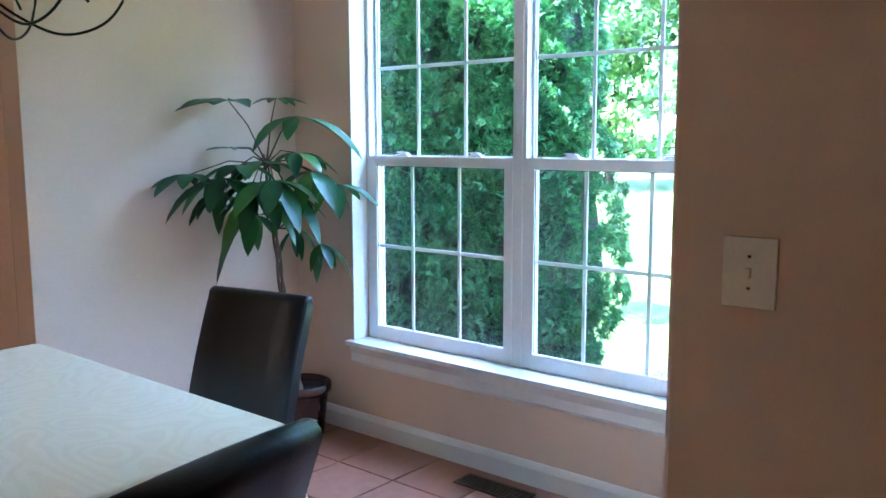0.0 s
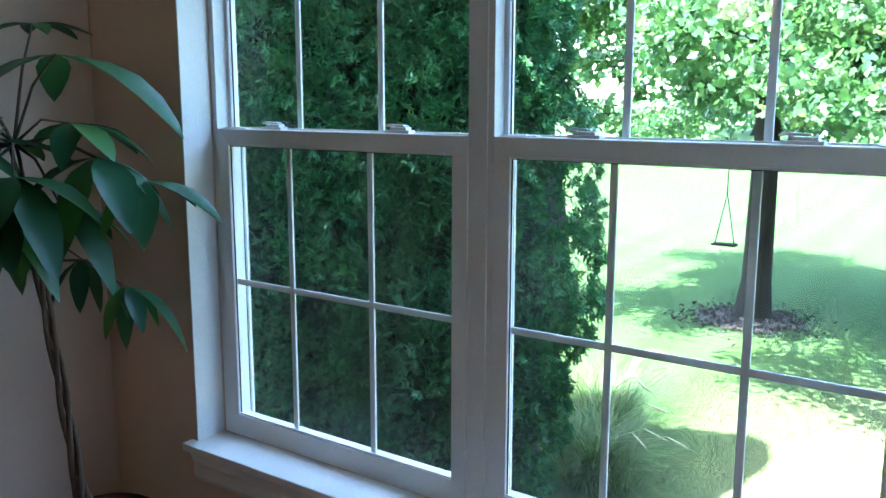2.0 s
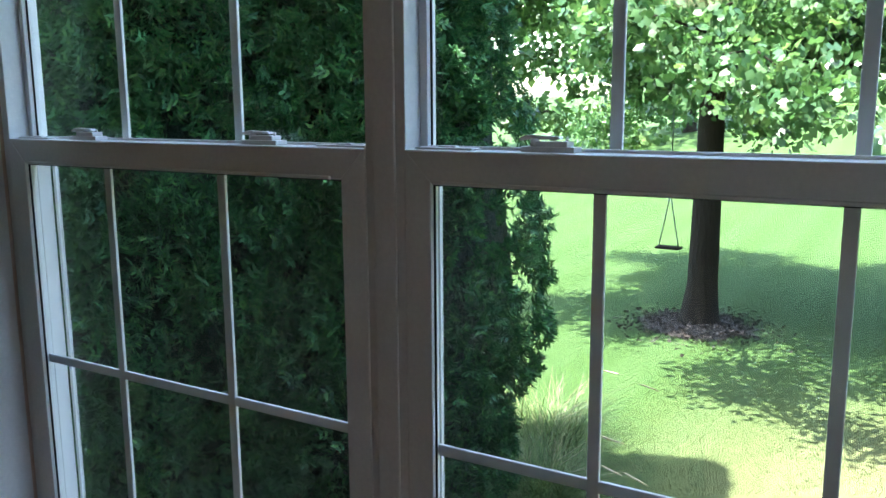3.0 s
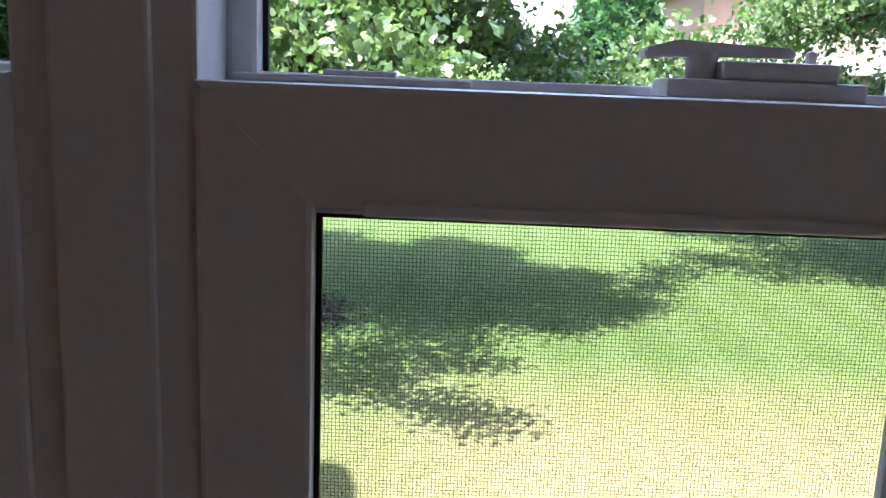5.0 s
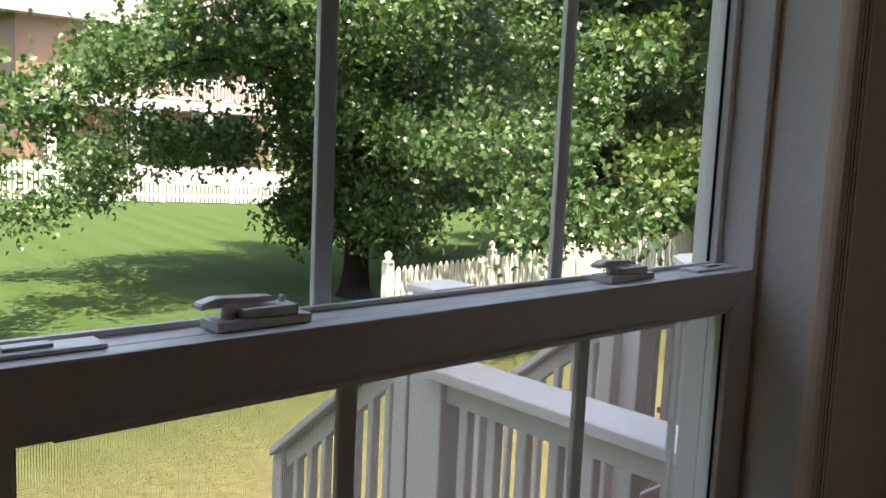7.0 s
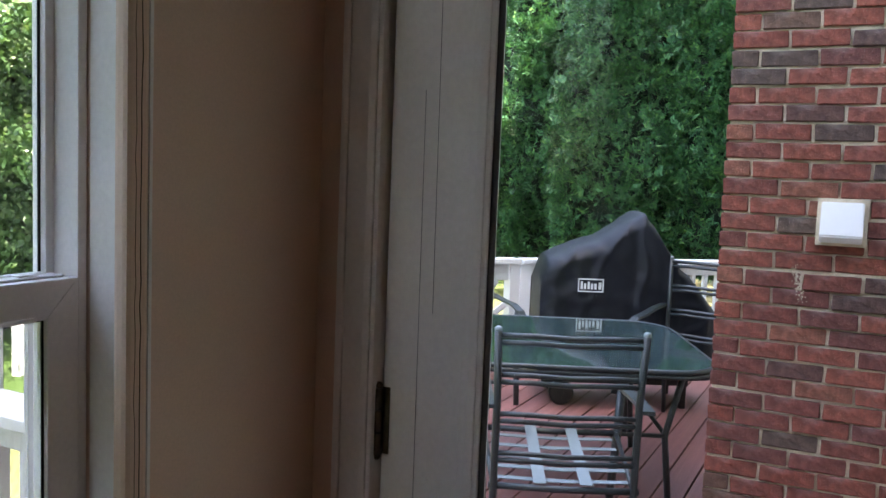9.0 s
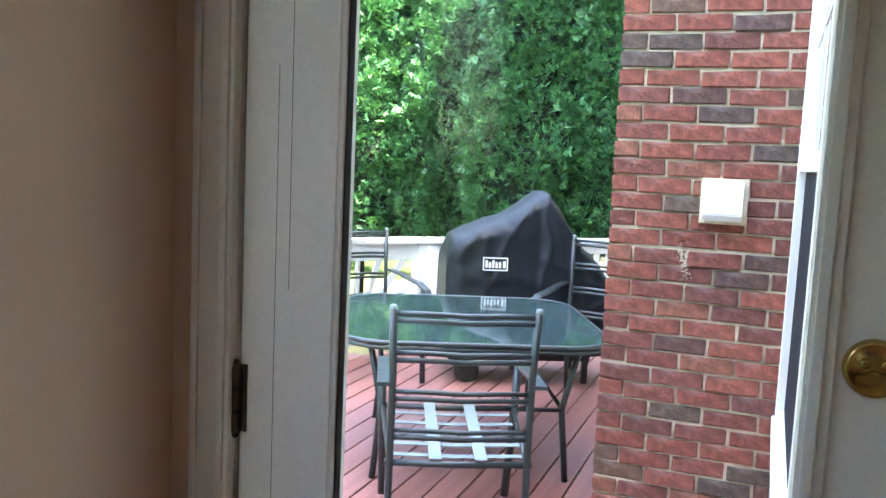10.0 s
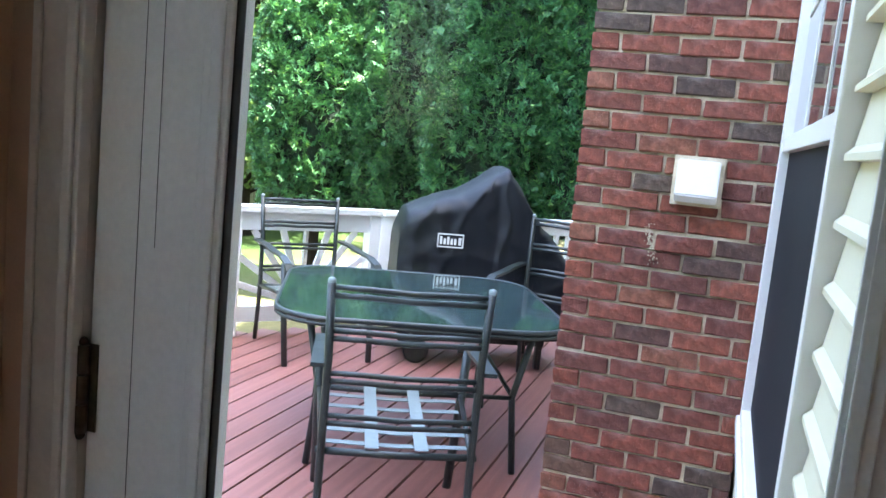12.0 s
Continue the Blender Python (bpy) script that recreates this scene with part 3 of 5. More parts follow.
part("glass_moulding", boxes((1.279, 1.287, GY1 - 0.008, GY1 + 0.024, GZ0 - 0.024, GZ1 + 0.024), (1.279, 1.287, GY0 - 0.024, GY0 + 0.008, GZ0 - 0.024, GZ1 + 0.024), (1.279, 1.287, GY0 + 0.008, GY1 - 0.008, GZ0 - 0.024, GZ0 + 0.008), (1.279, 1.287, GY0 + 0.008, GY1 - 0.008, GZ1 - 0.008, GZ1 + 0.024),
     (1.274, 1.279, GY1 - 0.002, GY1 + 0.012, GZ0 - 0.012, GZ1 + 0.012), (1.274, 1.279, GY0 - 0.012, GY0 + 0.002, GZ0 - 0.012, GZ1 + 0.012), bevel=0.002), TRIM, door)
part("glass_gasket", boxes((1.2875, 1.2888, GY1 - 0.017, GY1 - 0.0005, GZ0, GZ1)), GASKET, door, "dark cracked sealant along the glass")
pane = part("pane", boxes((1.289, 1.293, GY0 + 0.001, GY1 - 0.001, GZ0 + 0.001, GZ1 - 0.001)), DOORGLASS, door)
pane.visible_shadow = False
# fine cracks in the paint of the hinge stile
bm = bmesh.new()
_rng = np.random.default_rng(3)
for y, z0, z1 in ((-0.297, 0.95, 1.62), (-0.318, 1.3, 1.75)):
    bar(bm, (1.2868, y, z0), (1.2868, y + 0.003, z1), 0.0006, 0.0006)
part("paint_crack", bm, GASKET, door)
bm = bmesh.new()
for k in range(3):
    spin(bm, [(0.0075, 1.078 + k * 0.0345), (0.0075, 1.111 + k * 0.0345)], 14, Matrix.Translation((1.2795, -0.2365, 0)))
spin(bm, [(0.003, 1.070), (0.006, 1.074), (0.0055, 1.078)], 12, Matrix.Translation((1.2795, -0.2365, 0)))
spin(bm, [(0.0055, 1.181), (0.006, 1.185), (0.003, 1.189)], 12, Matrix.Translation((1.2795, -0.2365, 0)))
hinge = part("hinge", bm, BRONZE, door, "dark bronze butt hinge")
part("hinge_leaf", boxes((1.2845, 1.2868, -0.252, -0.2365, 1.079, 1.181)), BRONZE, hinge)
KM = Matrix.Translation((1.287, -1.0765, 1.288)) @ Matrix.Rotation(radians(-90), 4, "Y")
bm = bmesh.new()
spin(bm, [(0.0335, 0.0), (0.0335, 0.006), (0.031, 0.012), (0.029, 0.0135), (0.027, 0.012), (0.012, 0.011)], 40, KM)
bolt = part("deadbolt", bm, BRASS, door, "round polished brass deadbolt plate")
bm = bmesh.new()
for dy in (-0.0105, 0.0105):
    spin(bm, [(0.0055, 0.010), (0.0055, 0.0135), (0.003, 0.0145)], 14, KM @ Matrix.Translation((0.006, dy, 0)))
part("screw", bm, BRASS, bolt)
bm = bmesh.new()
_tm = KM @ Matrix.Translation((-0.009, 0, 0.013)) @ Matrix.Rotation(radians(96), 4, "Z")
box(bm, -0.021, 0.021, -0.0045, 0.0045, 0, 0.013, _tm)
spin(bm, [(0.009, -0.003), (0.008, 0.006)], 18, _tm)
bmesh.ops.bevel(bm, geom=[e for e in bm.edges if e.calc_length() > 0.01], offset=0.002, segments=2, affect="EDGES")
part("thumb_turn", bm, BRASS, bolt)
part("strike_plate", boxes((1.2795, 1.2815, -1.1425, -1.1362, 1.255, 1.325)), BRASS, door)


# ---- the shell of the house outside, with unseen shade casters above ----
# out of view; heights are set by where their shadow should end outdoors
structure("upper_shade_block", boxes((-6.5, 5.4, -6.6, -1.06, 2.81, 10.0), (5.4, 14.0, -6.6, -1.06, 2.81, 14.6)), SIDING, "unseen blocks added above the house to shade deck and hedge", "wall")
structure("roof", boxes((-6.9, 5.3, -7.0, -0.7, 10.0, 10.2), (5.3, 14.4, -7.0, -0.7, 14.6, 14.8), (-1.75, 1.75, -1.05, 0.42, 2.81, 2.93)), ROOFING, "unseen added roof slabs whose eaves shade the garden", "roof")
structure("foundation", boxes((-1.42, 1.44, -1.4, 0.058, -1.6, -0.125)), MORTAR, "rendered foundation below the nook", "wall")


# ---- the ground ----
def ground():
    xs = np.concatenate([np.linspace(-1500, -60, 8), np.linspace(-50, 60, 75), np.linspace(75, 1500, 8)])
    ys = np.concatenate([np.linspace(-1500, -40, 6), np.linspace(-30, 80, 75), np.linspace(95, 1500, 8)])
    v = np.array([(x, y, ground_z(x, y)) for y in ys for x in xs])
    n = len(xs)
    q = np.array([(j * n + i, j * n + i + 1, (j + 1) * n + i + 1, (j + 1) * n + i) for j in range(len(ys) - 1) for i in range(n - 1)])
    ob = new("ground", mesh_np("ground", v, q.ravel(), np.full(len(q), 4), LAWN))
    for p in ob.data.polygons:
        p.use_smooth = True
    tagged(ob, "mown green lawn dappled with tree shade", "lawn", kind="structure")


ground()

# ---- deck, chimney and the sided wall beside it ----
DZ = -0.05
CAP = 0.86
deck = thing("deck", "red stained plank deck behind the house", "deck", kind="structure")
part("joist", boxes((1.47, 1.53, -1.0, 1.56, -0.3, -0.078)), DARKWOOD, deck)
part("rim_board", boxes((4.6, 5.5, 2.32, 2.36, -0.32, -0.06), (1.46, 3.75, 1.575, 1.61, -0.32, -0.06)), WHITEWOOD, deck)

chimney = thing("chimney", "red brick chimney breast with pale mortar joints", "chimney", kind="structure")
part("mortar_core", boxes((3.5855, 5.3, -1.03, -0.376, -1.5, 7.0)), MORTAR, chimney)

side_wall = thing("wall_sided", "cream lapped siding wall beside the deck", "wall", kind="structure")
part("sheathing", boxes((1.442, 12.0, -1.24, -1.075, -1.5, 2.8)), SIDING, side_wall)
bm = bmesh.new()
_p = [(-1.0745, 0.0), (-1.046, 0.0), (-1.046, 0.010), (-1.058, 0.022), (-1.070, 0.102), (-1.0745, 0.102)]
_a = [bm.verts.new((0, y, z)) for y, z in _p]
_b = [bm.verts.new((1, y, z)) for y, z in _p]
for i in range(len(_p)):
    j = (i + 1) % len(_p)
    bm.faces.new((_a[i], _a[j], _b[j], _b[i]))
bm.faces.new(_a)
bm.faces.new(_b[::-1])
LAP = mesh_of("siding_board", bm, SIDING)
for k in range(28):
    z = 0.072 + k * 0.1 - 0.1
    for x0, x1 in ((1.443, 1.905),) if 0.55 < z < 2.3 else ((1.443, 3.575),):
        piece("siding_board", LAP, side_wall, x0, 0, z, s=(x1 - x0, 1, 1))

win2 = thing("window_2", "white framed exterior window with dark screen below reflecting brick", "window", kind="structure")
part("window_frame", boxes((1.91, 1.955, -1.072, -1.028, 0.62, 2.36), (3.40, 3.45, -1.072, -1.028, 0.62, 2.36), (1.955, 3.40, -1.072, -1.028, 0.62, 0.665), (1.955, 3.40, -1.072, -1.028, 2.31, 2.36), bevel=0.004), VINYL, win2)
part("check_rail", boxes((1.955, 3.40, -1.070, -1.034, 1.505, 1.55), bevel=0.003), VINYL, win2)
part("brick_mould", boxes((3.45, 3.574, -1.072, -1.045, 0.55, 2.4), bevel=0.003), TRIM, win2)
part("outer_sill", boxes((1.90, 3.5, -1.072, -1.018, 0.58, 0.618), bevel=0.004), VINYL, win2)
part("panel_below", boxes((3.38, 3.572, -1.072, -1.05, -0.04, 0.575)), SIDING, win2)
part("insect_screen", boxes((1.956, 3.399, -1.060, -1.056, 0.666, 1.504)), SCREENDARK, win2)
_m, _nt, _pp = nodes_of("dark_reflecting_glass")
_pp.inputs["Base Color"].default_value = (0.35, 0.36, 0.38, 1)
_pp.inputs["Metallic"].default_value, _pp.inputs["Roughness"].default_value = 0.9, 0.03
part("pane", boxes((1.956, 3.399, -1.062, -1.058, 1.551, 2.309)), _m, win2)
bm = bmesh.new()
for x in (2.44, 2.92):
    box(bm, x - 0.008, x + 0.008, -1.0575, -1.054, 1.551, 2.309)
box(bm, 1.956, 3.399, -1.0575, -1.0545, 1.92, 1.936)
part("grille", bm, VINYL, win2)

vent = thing("vent_hood", "white plastic wall vent hood on the brick", "vent")
bm = bmesh.new()
_q = [(0.0, 1.455), (-0.045, 1.455), (-0.075, 1.335), (-0.055, 1.31), (0.0, 1.31)]
_a = [bm.verts.new((3.574 + x, -0.718, z)) for x, z in _q]
_b = [bm.verts.new((3.574 + x, -0.858, z)) for x, z in _q]
for i in range(len(_q)):
    j = (i + 1) % len(_q)
    bm.faces.new((_a[i], _a[j], _b[j], _b[i]))
bm.faces.new(_a)
bm.faces.new(_b[::-1])
bmesh.ops.bevel(bm, geom=bm.edges[:], offset=0.004, segments=2, affect="EDGES")
part("hood", bm, OUTLETW, vent)
bm = bmesh.new()
box(bm, 3.555, 3.5755, -0.872, -0.704, 1.298, 1.468)
part("caulk_flange", bm, MORTAR, vent, "smeared mortar round the hood")


def railing(name, pts, label, top=CAP, foot=DZ, posts=True, cap=0.14, group="deck railing"):
    """A straight railing from p to q: posts, cap board, two rails and upright balusters, each a part."""
    p, q = Vector(pts[0]), Vector(pts[1])
    d = q - p
    L = d.length
    slope = d.z
    o = thing(name, label, "railing", group=group)
    h = top - foot
    ang = math.atan2(d.y, d.x)
    def put(nm, u0, u1, w, z0, z1, mat=WHITEWOOD):
        bm = bmesh.new()
        m = Matrix.Translation((p.x, p.y, 0)) @ Matrix.Rotation(ang, 4, "Z")
        Lh = math.hypot(d.x, d.y)
        vs = box(bm, u0 * Lh, u1 * Lh, -w / 2, w / 2, 0, 1)
        for v in vs:
            t = v.co.x / Lh
            v.co.z = (z0 if v.co.z < 0.5 else z1) + p.z + slope * t
            v.co = m @ v.co
        bmesh.ops.bevel(bm, geom=bm.edges[:], offset=0.004, segments=1, affect="EDGES")
        return part(nm, bm, mat, o)
    put("cap_board", -0.03 / L, 1 + 0.03 / L, cap, h - 0.038, h)
    put("top_rail", 0, 1, 0.04, h - 0.125, h - 0.0385)
    put("bottom_rail", 0, 1, 0.04, 0.09, 0.175)
    if posts:
        for t in (0, 1):
            put("post", t - 0.045 / L, t + 0.045 / L, 0.09, -0.02 if not slope else -0.5, h - 0.039)
    n = max(2, int(L / 0.115))
    for k in range(1, n):
        t = k / n
        put("baluster", t - 0.019 / L, t + 0.019 / L, 0.038, 0.07, h - 0.11)
    return o


RX = 1.775
corner = railing("deck_railing", ((RX, 0.22, DZ), (RX, 1.44, DZ)), "white painted deck railing with square balusters and tall corner post", 0.80, cap=0.18)
post_bm = boxes((RX - 0.04, RX + 0.11, 1.455, 1.555, -1.2, 1.01), bevel=0.004)
part("newel_post", post_bm, WHITEWOOD, corner)
part("post_cap", boxes((RX - 0.055, RX + 0.13, 1.435, 1.575, 1.0104, 1.04), bevel=0.008), WHITEWOOD, corner)
railing("stair_railing", ((RX, 1.60, DZ), (RX, 2.36, DZ - 0.59)), "white painted stair railing sloping down to the lawn", 0.85)
railing("stair_railing", ((2.90, 1.60, DZ), (2.90, 2.36, DZ - 0.59)), "white painted stair railing sloping down to the lawn", 0.85)
railing("deck_railing", ((2.96, 1.52, DZ), (3.75, 1.52, DZ)), "white painted wooden deck railing with square balusters")
railing("deck_railing", ((3.80, 1.56, DZ), (4.68, 2.38, DZ)), "white painted wooden deck railing with square balusters")
railing("deck_railing", ((4.76, 2.40, DZ), (5.42, 2.28, DZ)), "white painted wooden deck railing with square balusters")
railing("deck_railing", ((6.40, 1.51, DZ), (8.4, -0.62, DZ)), "white painted wooden deck railing running behind the grill")

stairs = thing("deck_stairs", "wooden stairs from the deck down to the lawn", "stairs")
for k in range(6):
    part("tread", boxes((1.85, 2.85, 1.57 + k * 0.25, 1.84 + k * 0.25, DZ - 0.19 * (k + 1) - 0.04, DZ - 0.19 * (k + 1)), bevel=0.004), DECK, stairs)

# corner panel with a fan of slats
fan = thing("sunburst_railing_panel", "white wooden railing panel with a fan of radiating slats", "railing")
_p, _q = Vector((5.50, 2.25, 0)), Vector((6.35, 1.58, 0))
_u = (_q - _p).normalized()
_L = (_q - _p).length
_M = Matrix.Translation((_p.x, _p.y, 0)) @ Matrix.Rotation(math.atan2(_u.y, _u.x), 4, "Z")
def fan_part(nm, *b):
    bm = bmesh.new()
    box(bm, *b, _M)
    return part(nm, bm, WHITEWOOD, fan)
fan_part("cap_board", -0.03, _L + 0.03, -0.07, 0.07, CAP - 0.038, CAP)
fan_part("top_rail", 0.05, _L - 0.05, -0.02, 0.02, CAP - 0.17, CAP - 0.0385)
fan_part("bottom_rail", 0.05, _L - 0.05, -0.02, 0.02, DZ + 0.09, DZ + 0.20)
fan_part("post", -0.05, 0.05, -0.05, 0.05, DZ, CAP - 0.0385)
fan_part("post", _L - 0.05, _L + 0.05, -0.05, 0.05, DZ, CAP - 0.0385)
for k in range(9):
    a = radians(18 + k * 18)
    c = Vector((_L / 2, 0, DZ + 0.2))
    e = Vector((math.cos(a), 0, math.sin(a)))
    far = min((_L / 2 - 0.06) / abs(e.x) if abs(e.x) > 0.01 else 9, (CAP - 0.17 - c.z) / e.z)
    bm = bmesh.new()
    bar(bm, _M @ (c + e * 0.06), _M @ (c + e * far), 0.02, 0.045)
    part("slat", bm, WHITEWOOD, fan)


# ---- deck furniture ----
def patio_chair():
    """Tubular chair; its back is at y < 0, it looks along +y; feet at z = 0."""
    o = thing("patio_chair", "dark green metal patio armchair with ladder back and strap seat", "chair", group="patio chairs")
    w = 0.27
    for s in (-1, 1):
        bm = bmesh.new()
        tube(bm, [(s * w, -0.37, 0), (s * w, -0.345, 0.22), (s * w, -0.335, 0.38), (s * w, -0.35, 0.68), (s * w * 1.03, -0.375, 0.93)], 0.0152, 10)
        part("back_post", bm, CHAIRMETAL, o)
        bm = bmesh.new()
        spin(bm, [(0.0145, 0.925), (0.0145, 0.94), (0.008, 0.945)], 12, Matrix.Translation((s * w * 1.03, -0.375, 0)))
        part("cap", bm, STRAP, o)
        bm = bmesh.new()
        tube(bm, [(s * (w + 0.02), 0.27, 0), (s * (w + 0.03), 0.22, 0.30), (s * (w + 0.04), 0.19, 0.60)], 0.0195, 10)
        part("front_leg", bm, CHAIRMETAL, o)
        bm = bmesh.new()
        pts = [(-0.36, 0.655), (-0.16, 0.65), (0.0, 0.635), (0.14, 0.63), (0.25, 0.60), (0.28, 0.565)]
        for (y0, z0), (y1, z1) in zip(pts, pts[1:]):
            bar(bm, (s * (w + 0.035), y0, z0), (s * (w + 0.035), y1 + 0.004, z1), 0.05, 0.014)
        part("armrest", bm, CHAIRMETAL, o)
        bm = bmesh.new()
        tube(bm, [(s * w, -0.335, 0.36), (s * (w + 0.03), 0.21, 0.41)], 0.011, 8)
        part("seat_rail", bm, CHAIRMETAL, o)
    for z, y in ((0.90, -0.371), (0.757, -0.357), (0.614, -0.347), (0.47, -0.34)):
        bm = bmesh.new()
        for dz in (-0.013, 0.013):
            tube(bm, [(-w, y, z + dz), (-w * 0.55, y - 0.010, z + dz + 0.002), (0, y - 0.014, z + dz - 0.002), (w * 0.55, y - 0.010, z + dz + 0.002), (w, y, z + dz)], 0.0095, 8)
        part("back_slat", bm, CHAIRMETAL, o)
    for y, z in ((-0.33, 0.36), (0.21, 0.41)):
        bm = bmesh.new()
        tube(bm, [(-w - 0.02, y, z), (0, y, z - 0.006), (w + 0.02, y, z)], 0.013, 8)
        part("seat_bar", bm, CHAIRMETAL, o)
    for k in range(5):
        bm = bmesh.new()
        y = -0.26 + k * 0.10
        bar(bm, (-w, y, 0.367 + k * 0.009), (0, y, 0.360 + k * 0.009), 0.034, 0.003)
        bar(bm, (0, y, 0.360 + k * 0.009), (w, y, 0.367 + k * 0.009), 0.034, 0.003)
        part("cross_strap", bm, STRAP, o)
    for x in (-0.09, 0.09):
        bm = bmesh.new()
        bar(bm, (x, -0.335, 0.376), (x, 0.215, 0.427), 0.05, 0.003)
        part("strap", bm, STRAP, o)
    return o


def chair_pose(x, y, heading):
    return Matrix.Translation((x, y, DZ)) @ Matrix.Rotation(radians(heading), 4, "Z")


chair = patio_chair()
chair.matrix_basis = chair_pose(3.522, 0.229, -65) @ Matrix.Diagonal((0.98, 1.04, 1.06, 1))
copy_thing(chair, chair_pose(5.48, 1.58, 138) @ Matrix.Diagonal((1.0, 1.04, 1.0, 1)))
copy_thing(chair, chair_pose(5.50, 0.05, 84) @ Matrix.Diagonal((1.0, 1.04, 1.06, 1)))

ptable = thing("patio_table", "square patio table with green patterned glass top and dark metal frame", "table")
TM = Matrix.Translation((4.426, 0.50, 0)) @ Matrix.Rotation(radians(-65), 4, "Z")


def rounded(w, d, r, n=8):
    out = []
    for cx, cy, a0 in ((w - r, d - r, 0), (-w + r, d - r, 90), (-w + r, -d + r, 180), (w - r, -d + r, 270)):
        out += [(cx + r * math.cos(radians(a0 + 90 * k / n)), cy + r * math.sin(radians(a0 + 90 * k / n))) for k in range(n + 1)]
    return out


bm = bmesh.new()
_o = rounded(0.645, 0.65, 0.25)
_t = [bm.verts.new(TM @ Vector((x, y, 0.664))) for x, y in _o]
_b = [bm.verts.new(TM @ Vector((x, y, 0.657))) for x, y in _o]
bm.faces.new(_t)
bm.faces.new(_b[::-1])
for i in range(len(_o)):
    j = (i + 1) % len(_o)
    bm.faces.new((_t[i], _b[i], _b[j], _t[j]))
part("glass_top", bm, TABLEGLASS, ptable, "green pebbled glass top")
bm = bmesh.new()
for z, r in ((0.655, 0.012), (0.632, 0.009)):
    ring = [TM @ Vector((x * 1.012, y * 1.012, z)) for x, y in _o]
    tube(bm, ring + [ring[0]], r, 8, False)
part("rim", bm, CHAIRMETAL, ptable)
for sx in (-1, 1):
    for sy in (-1, 1):
        bm = bmesh.new()
        tube(bm, [TM @ Vector((sx * 0.47, sy * 0.47, DZ)), TM @ Vector((sx * 0.44, sy * 0.44, 0.3)), TM @ Vector((sx * 0.50, sy * 0.50, 0.63))], 0.016, 10)
        part("leg", bm, CHAIRMETAL, ptable)
for a, b in (((-1, -1), (1, -1)), ((1, -1), (1, 1)), ((1, 1), (-1, 1)), ((-1, 1), (-1, -1))):
    bm = bmesh.new()
    tube(bm, [TM @ Vector((a[0] * 0.445, a[1] * 0.445, 0.30)), TM @ Vector((b[0] * 0.445, b[1] * 0.445, 0.30))], 0.011, 8)
    part("stretcher", bm, CHAIRMETAL, ptable)

grill = thing("covered_grill", "barbecue grill under a black fabric cover beside the deck railing", "grill")
GM = Matrix.Translation((6.07, 0.65, DZ)) @ Matrix.Rotation(radians(-62), 4, "Z")


def grill_cover():
    """A loose cover: cross-section rings along the width, peaked off centre, with draped folds."""
    prof = [(-0.60, 0.90), (-0.56, 1.01), (-0.42, 1.075), (-0.2, 1.165), (-0.04, 1.265), (0.05, 1.335), (0.09, 1.345), (0.13, 1.29), (0.32, 1.02), (0.46, 0.86), (0.58, 0.74), (0.62, 0.70)]
    us = np.linspace(-0.60, 0.62, 110)
    px, pz = [a for a, b in prof], [b for a, b in prof]
    bm = bmesh.new()
    rows = []
    for u in us:
        top = float(np.interp(u, px, pz))
        r = []
        side = 0.30 - 0.05 * max(0, (abs(u) - 0.5) / 0.1) ** 2
        for k in range(81):
            a = k / 80
            s = -1 if a < 0.5 else 1
            t = min(a, 1 - a) * 2
            if t < 0.72:
                z = 0.22 + (top - 0.10 - 0.22) * t / 0.72
                y = side * (1.03 - 0.05 * t)
            else:
                f = (t - 0.72) / 0.28
                z = top - 0.10 * (1 - math.sin(f * math.pi / 2))
                y = side * 0.99 * math.cos(f * math.pi / 2) ** 0.8 if f < 1 else 0.0
            n = noise.noise(Vector((u * 7 + 0.8 * z, s * 2.0, z * 1.4))) * 0.022 + noise.noise(Vector((u * 16, z * 3, s * 5))) * 0.008
            n += 0.012 * math.sin(u * 30 + 3 * z + 2 * s) * (1 - t) ** 2
            # folds that fan out from the peak, and one slack crease
            da, dd = math.atan2(u - 0.08, 1.42 - z), math.hypot(u - 0.08, 1.38 - z)
            fold = 1 - abs(math.sin(6.5 * da + 1.2 * noise.noise(Vector((u * 3, z * 3, s * 4.0)))))
            n += 0.034 * (fold ** 3 - 0.25) * min(1.0, dd * 2.2) * max(0.0, 1 - dd / 1.25)
            crease = 1 - abs(noise.noise(Vector((u * 2.6 + 5, z * 5.5, s * 3.0)))) * 3.2
            n += 0.014 * max(0.0, crease) ** 2
            r.append(bm.verts.new(GM @ Vector((u + 0.3 * n, s * (y + n), z + 0.4 * n))))
        rows.append(r)
    for r0, r1 in zip(rows, rows[1:]):
        for k in range(80):
            f = bm.faces.new((r0[k], r0[k + 1], r1[k + 1], r1[k]))
            f.smooth = True
    for r in (rows[0], rows[-1][::-1]):
        f = bm.faces.new(r)
    bmesh.ops.triangulate(bm, faces=[f for f in bm.faces if len(f.verts) > 4])
    return bm


part("cover", grill_cover(), COVER, grill, "black fabric cover with draped folds")
bm = bmesh.new()
BM = GM @ Matrix.Translation((-0.13, 0, 0.03))
for x0, x1, z0, z1 in ((-0.235, -0.065, 0.855, 0.862), (-0.235, -0.065, 0.773, 0.780), (-0.235, -0.228, 0.773, 0.862), (-0.072, -0.065, 0.773, 0.862)):
    box(bm, x0, x1, -0.340, -0.330, z0, z1, BM)
for k in range(5):
    box(bm, -0.218 + k * 0.023, -0.204 + k * 0.023, -0.340, -0.330, 0.792, 0.842 if k in (0, 2) else 0.830, BM)
box(bm, -0.098, -0.08, -0.340, -0.330, 0.792, 0.838, BM)
part("badge", bm, LOGOW, grill, "small pale rectangular badge")
